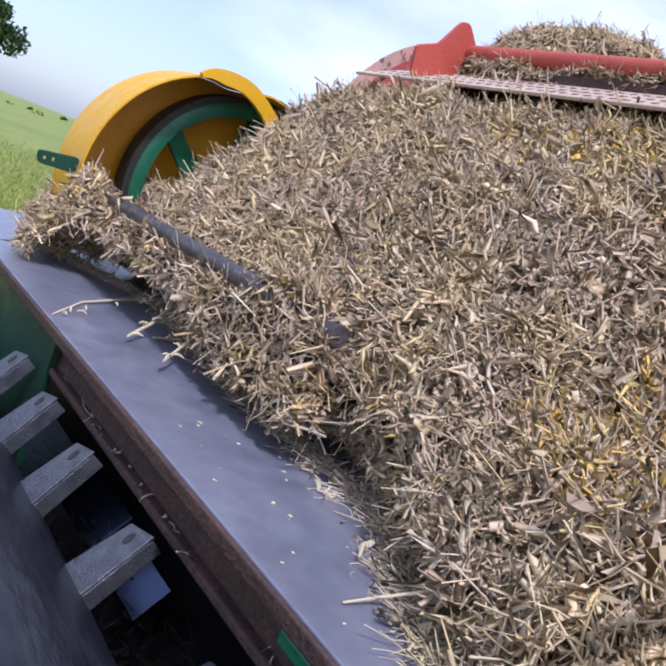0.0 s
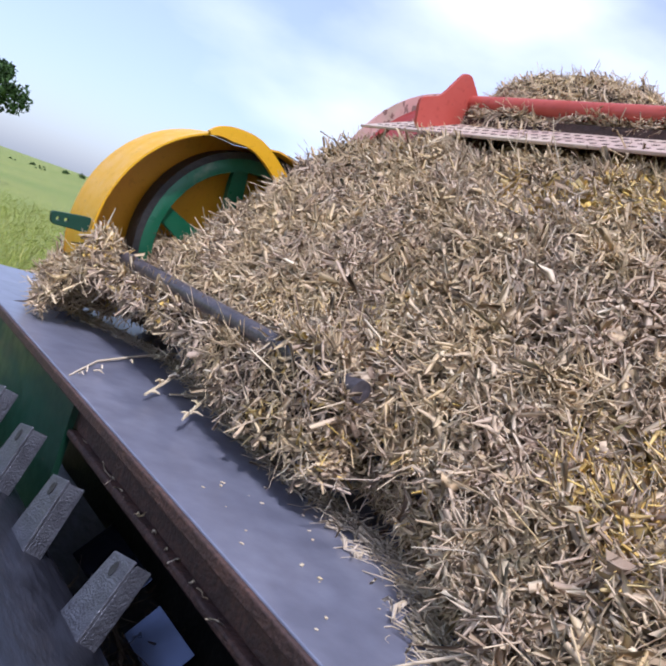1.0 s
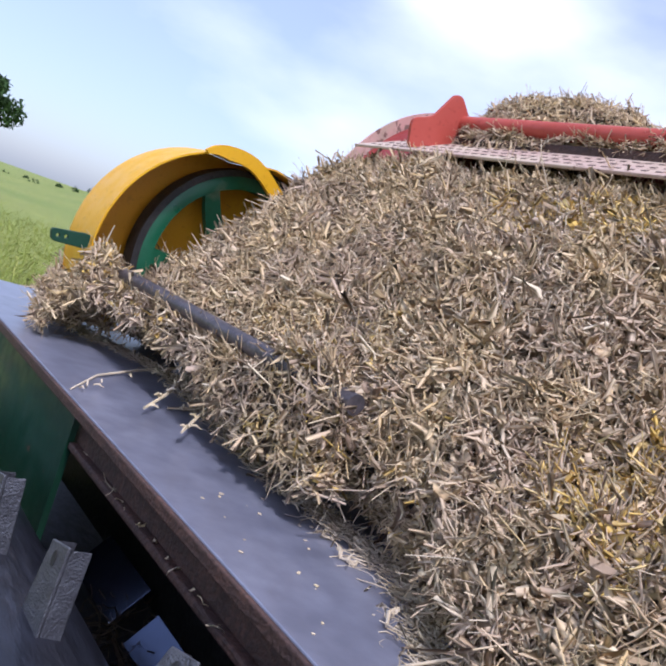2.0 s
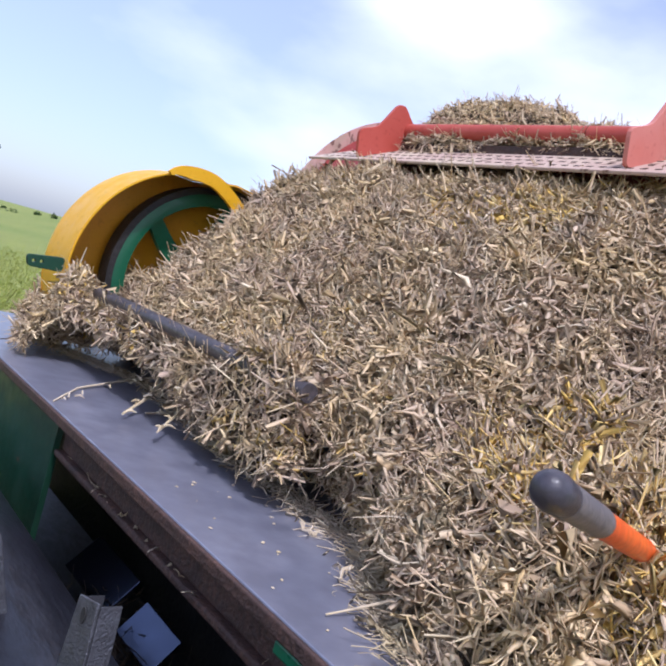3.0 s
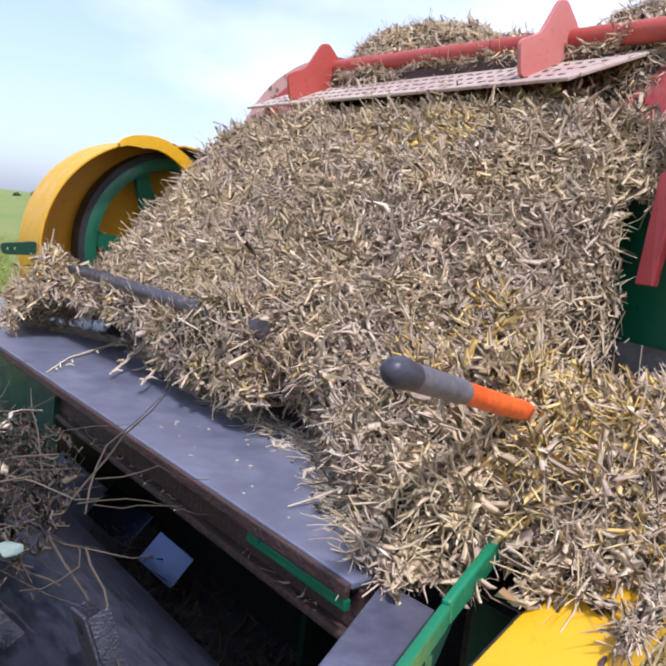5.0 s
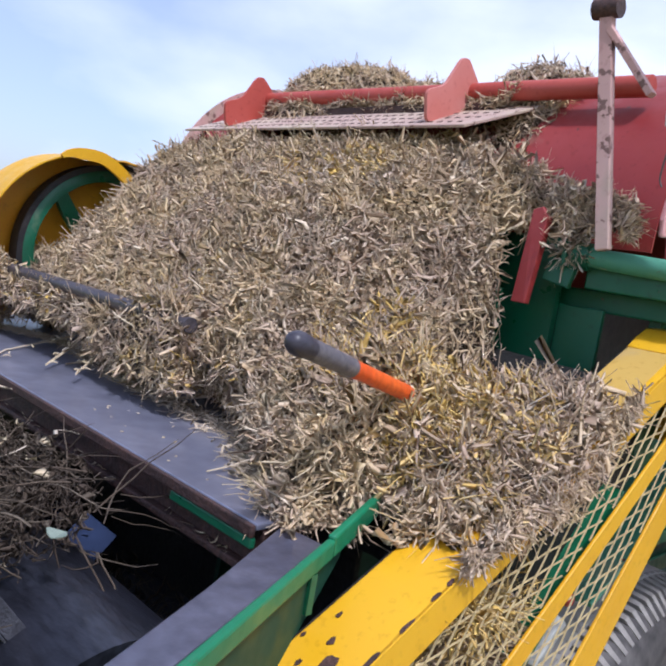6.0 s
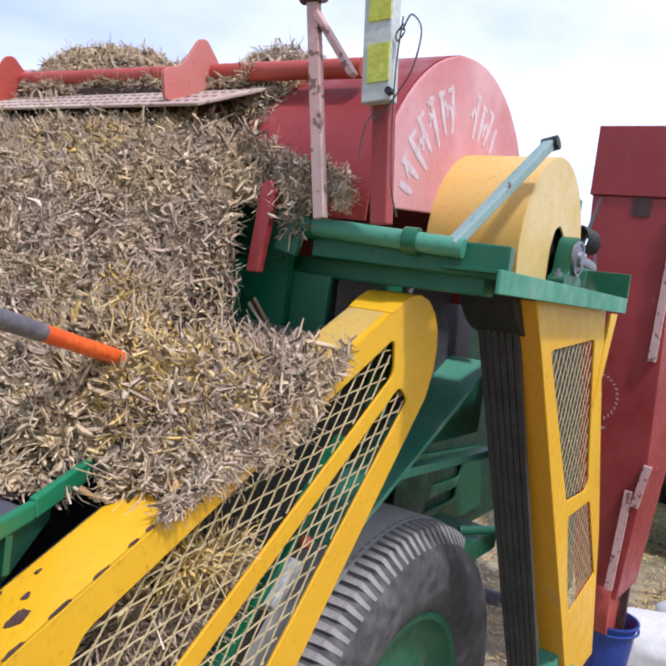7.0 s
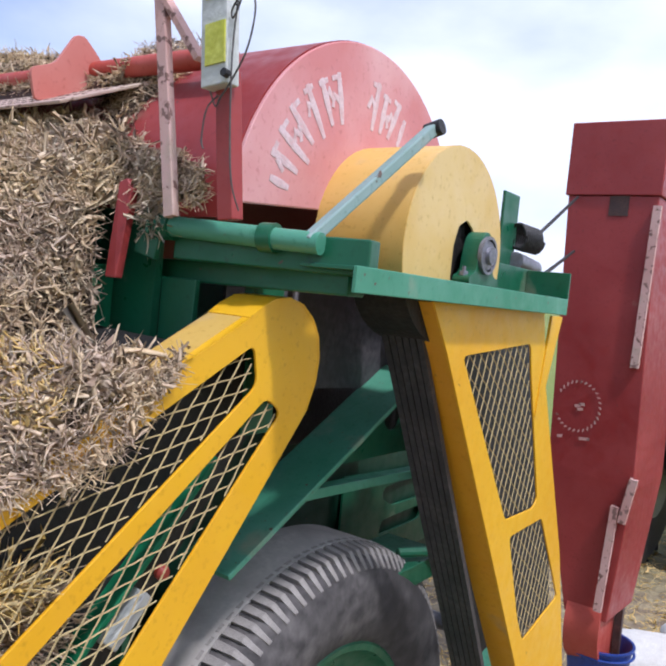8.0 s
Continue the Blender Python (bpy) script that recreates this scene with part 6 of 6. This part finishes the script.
# ---------------- the yard behind ----------------
def build_elevator():
    e = thing("elevator", "tall dark red grain elevator trunk standing on the ground", "farm machine", (0, 0, 0))
    bm = bmesh.new()
    vs = [(-0.345, 3.26, 2.20), (0.01, 3.26, 2.20), (0.03, 3.75, 2.20), (-0.345, 4.30, 2.20), (-0.30, 3.26, 1.1), (0.045, 3.26, 1.05), (0.06, 3.7, 1.05), (-0.32, 4.3, 1.1), (-0.17, 3.28, 0.50), (0.0, 3.28, 0.50), (0.02, 3.6, 0.50), (-0.2, 4.1, 0.50)]
    v = [bm.verts.new(p) for p in vs]
    for a in (0, 4):
        for i in range(4):
            j = (i + 1) % 4
            bm.faces.new((v[a + i], v[a + j], v[a + 4 + j], v[a + 4 + i]))
    bm.faces.new((v[0], v[3], v[2], v[1]))
    bm.faces.new((v[8], v[9], v[10], v[11]))
    body = part("trunk", bm, RED_DARK, e, "dark red sheet steel trunk", bevel=0.004)
    bm = bmesh.new()
    box(bm, (-0.355, 3.25, 2.2015), (0.02, 3.78, 2.495))
    part("head_box", bm, RED_DARK, e, "dark red head box", bevel=0.004)
    bm = bmesh.new()
    beam(bm, (-0.175, 3.2575, 2.16), (-0.10, 3.2575, 2.16), 0.002, 0.08)
    for x0, z0, x1, z1 in ((0.012, 2.16, -0.002, 1.53), (0.048, 1.10, 0.02, 0.92), (-0.01, 0.98, -0.03, 0.55)):
        bm2 = bmesh.new()
        beam(bm2, (x0, 3.245, z0), (x1, 3.245, z1), 0.03, 0.022, (0, 1, 0))
        part("edge_flange", bm2, PINK_WOOD, e, "bare worn flange")
    part("worn_patch", bm, RUST, body, "dark worn patch")
    # faded ring emblem, drawn as plain dabs
    bm = bmesh.new()
    for k in range(26):
        a = radians(-60 + k * 300 / 25)
        c = Vector((-0.205 + 0.085 * math.sin(a), 3.255, 1.345 + 0.095 * math.cos(a)))
        beam(bm, c, c + Vector((0.012 * math.sin(a + 0.7), 0, 0.014 * math.cos(a + 0.7))), 0.006, 0.001, (0, 1, 0))
    for dx, dz in ((-0.012, 0.0), (0.006, 0.008), (0.0, -0.012), (-0.07, -0.135), (0.02, -0.13), (0.04, -0.128)):
        c = Vector((-0.205 + dx, 3.255, 1.345 + dz))
        beam(bm, c, c + Vector((0.022, 0, 0.004)), 0.012, 0.001, (0, 1, 0))
    tagged(part("faded_emblem", bm, PINK_WOOD, body, "faded pale ring emblem"), kind="stuff")
    bm = bmesh.new()
    lathe(bm, [(-0.16, 0.0), (-0.16, 0.20), (-0.02, 0.20), (-0.02, 0.0)], (0, 3.46, 0.46), "x", 28)
    part("boot", bm, RED, e, "rounded red boot", smooth=True)
    for x in (-0.15, 0.0):
        bm = bmesh.new()
        beam(bm, (x, 3.5, 0.0), (x, 3.5, 0.5), 0.03, 0.03, (0, 1, 0))
        part("leg", bm, RUST, e)
    for a, b in (((-0.30, 3.24, 2.19), (-0.02, 2.02, 1.86)), ((-0.29, 3.24, 1.97), (0.0, 2.12, 1.80))):
        bm = bmesh.new()
        tube(bm, [a, b], 0.006, 8)
        part("stay_rod", bm, DARK, e, "thin dark stay rod", smooth=True)


build_elevator()


def build_bucket():
    b = thing("bucket", "dark blue plastic tub standing on the ground", "bucket", (-0.055, 3.45, 0.0))
    bm = bmesh.new()
    lathe(bm, [(0.0, 0.0), (0.0, 0.095), (0.30, 0.128), (0.345, 0.132), (0.352, 0.142), (0.360, 0.142), (0.360, 0.132), (0.350, 0.127), (0.02, 0.090), (0.012, 0.0)], (0, 0, 0), "z", 40)
    part("body", bm, BLUE, b, smooth=True)
    bm = bmesh.new()
    tube(bm, [(0.14 * math.cos(a), 0.14 * math.sin(a), 0.325) for a in np.linspace(0, 2 * math.pi, 33)], 0.006, 8, cap=False)
    part("rim", bm, BLUE, b, smooth=True)


build_bucket()


def sack(label, place, size, turn, seed):
    rng = random.Random(seed)
    bm = bmesh.new()
    bmesh.ops.create_icosphere(bm, subdivisions=4, radius=1.0)
    for v in bm.verts:
        c = v.co
        k = 1 + 0.10 * noise.noise(c * 2.3 + Vector((seed, 0, 0))) + 0.03 * noise.noise(c * 9)
        v.co = Vector((math.copysign(abs(c.x) ** 0.6, c.x) * size[0] * k, math.copysign(abs(c.y) ** 0.6, c.y) * size[1] * k, max(-0.55, c.z * k) * size[2]))
    ob = part("sack", bm, SACK, None, smooth=True)
    ob.matrix_basis = pose(place[0], place[1], place[2] + 0.55 * size[2], 0, 0, turn)
    tagged(ob, label, "sack", "sacks on the ground")


sack("full white woven sack lying on the ground", (0.09, 3.98, 0.0), (0.30, 0.22, 0.15), 20, 1)
sack("white woven sack slumped on the ground", (0.35, 4.3, 0.0), (0.33, 0.24, 0.17), -30, 2)


def yard_litter():
    rng = np.random.default_rng(81)
    n = 9000
    x, y = rng.uniform(-1.6, 2.0, n), rng.uniform(3.0, 9.0, n)
    q = np.stack([x, y, 0.012 + 0.02 * rng.random(n)], 1)
    ob = blades("yard_litter", np.concatenate([q, np.tile([0, 0, 1.0], (n, 1))], 1), STRAW_GOLD, length=(0.03, 0.10), width=(0.004, 0.012), lift=0.25, stems=0.5, seed=82)
    tagged(ob, "trampled straw and stubble on the ground", "straw litter", kind="stuff")


yard_litter()


def build_tractor():
    """The dark tractor partly seen behind the elevator."""
    t = thing("tractor", "dark parked tractor behind the red elevator", "tractor", (-0.12, 5.9, 0.0))
    for x, y, r, w in ((-0.42, 0.0, 0.78, 0.36), (0.9, 0.0, 0.78, 0.36), (-0.3, 1.9, 0.38, 0.2), (0.8, 1.9, 0.38, 0.2)):
        bm = bmesh.new()
        lathe(bm, [(x - w / 2, r * 0.55), (x - w / 2, r * 0.9), (x - w / 2 + 0.04, r), (x + w / 2 - 0.04, r), (x + w / 2, r * 0.9), (x + w / 2, r * 0.55)], (0, y, r), "x", 40)
        tyre = part("tyre", bm, RUBBER, t, "black tractor tyre", smooth=True)
        bm = bmesh.new()
        for k in range(18):
            a = 2 * math.pi * k / 18
            for s in (-1, 1):
                m = Matrix.Translation((x, y, r)) @ Matrix.Rotation(a + 0.1 * s, 4, "X") @ Matrix.Translation((s * w * 0.22, 0, r + 0.008)) @ Matrix.Rotation(s * 0.6, 4, "Z")
                box(bm, (-w * 0.25, -0.02, -0.03), (w * 0.25, 0.02, 0.02), m)
        part("lugs", bm, RUBBER, tyre)
        bm = bmesh.new()
        lathe(bm, [(x - w / 2 + 0.02, 0.0), (x - w / 2 + 0.03, r * 0.4), (x - w / 2 - 0.005, r * 0.55), (x + w / 2, r * 0.55), (x + w / 2 - 0.1, 0.0)], (0, y, r), "x", 32)
        part("rim", bm, GALV, t, "pale steel rim", smooth=True)
    bm = bmesh.new()
    box(bm, (-0.15, -0.2, 0.55), (0.55, 2.2, 1.50))
    part("hull", bm, DARK, t, "dark engine and gearbox", bevel=0.04)
    bm = bmesh.new()
    skin(bm, arc(0.0, 0.78, 0.87, 170, 20, 16), -0.62, -0.24, 0.01)
    part("fender", bm, DARK, t, smooth=True)
    bm = bmesh.new()
    tube(bm, [(0.3, 1.5, 1.1), (0.3, 1.5, 1.75)], 0.03, 10)
    part("exhaust", bm, DARK, t, smooth=True)


build_tractor()


def motions():
    # flywheel: steady turn of one spoke gap in three quarters of a second
    rows = []
    for k in range(17):
        t = k * 0.5
        rows.append((t, pose(-1.592, 0.889, 1.614, 78 * t + 26)))
    walk(flywheel, rows)
    # feed drum: slow creep
    walk(feed_drum, [(t, pose(-0.17, 0.260, 1.171, ROLL_A + ROLL_W * t)) for t in (0, 1, 2, 3, 4, 5, 6, 7, 8)])
    # the armful of plants is pushed in between four and five seconds
    walk(plants, [(0, pose(-1.05, -0.95, 0.075, 0, 0, 10)), (4.2, pose(-1.05, -0.95, 0.075, 0, 0, 10)), (4.5, pose(-1.0, -0.70, 0.95, 6, 0, 8)), (4.8, pose(-0.78, -0.12, 1.40, 8, 0, 4)), (5.3, pose(-0.66, 0.20, 1.345, 0, 0, 0)), (6.2, pose(-0.65, 0.205, 1.34, -3, 0, -2)), (8, pose(-0.64, 0.21, 1.335, -4, 0, -3))])


ROLL_A, ROLL_W = 52.0, 20.0
motions()
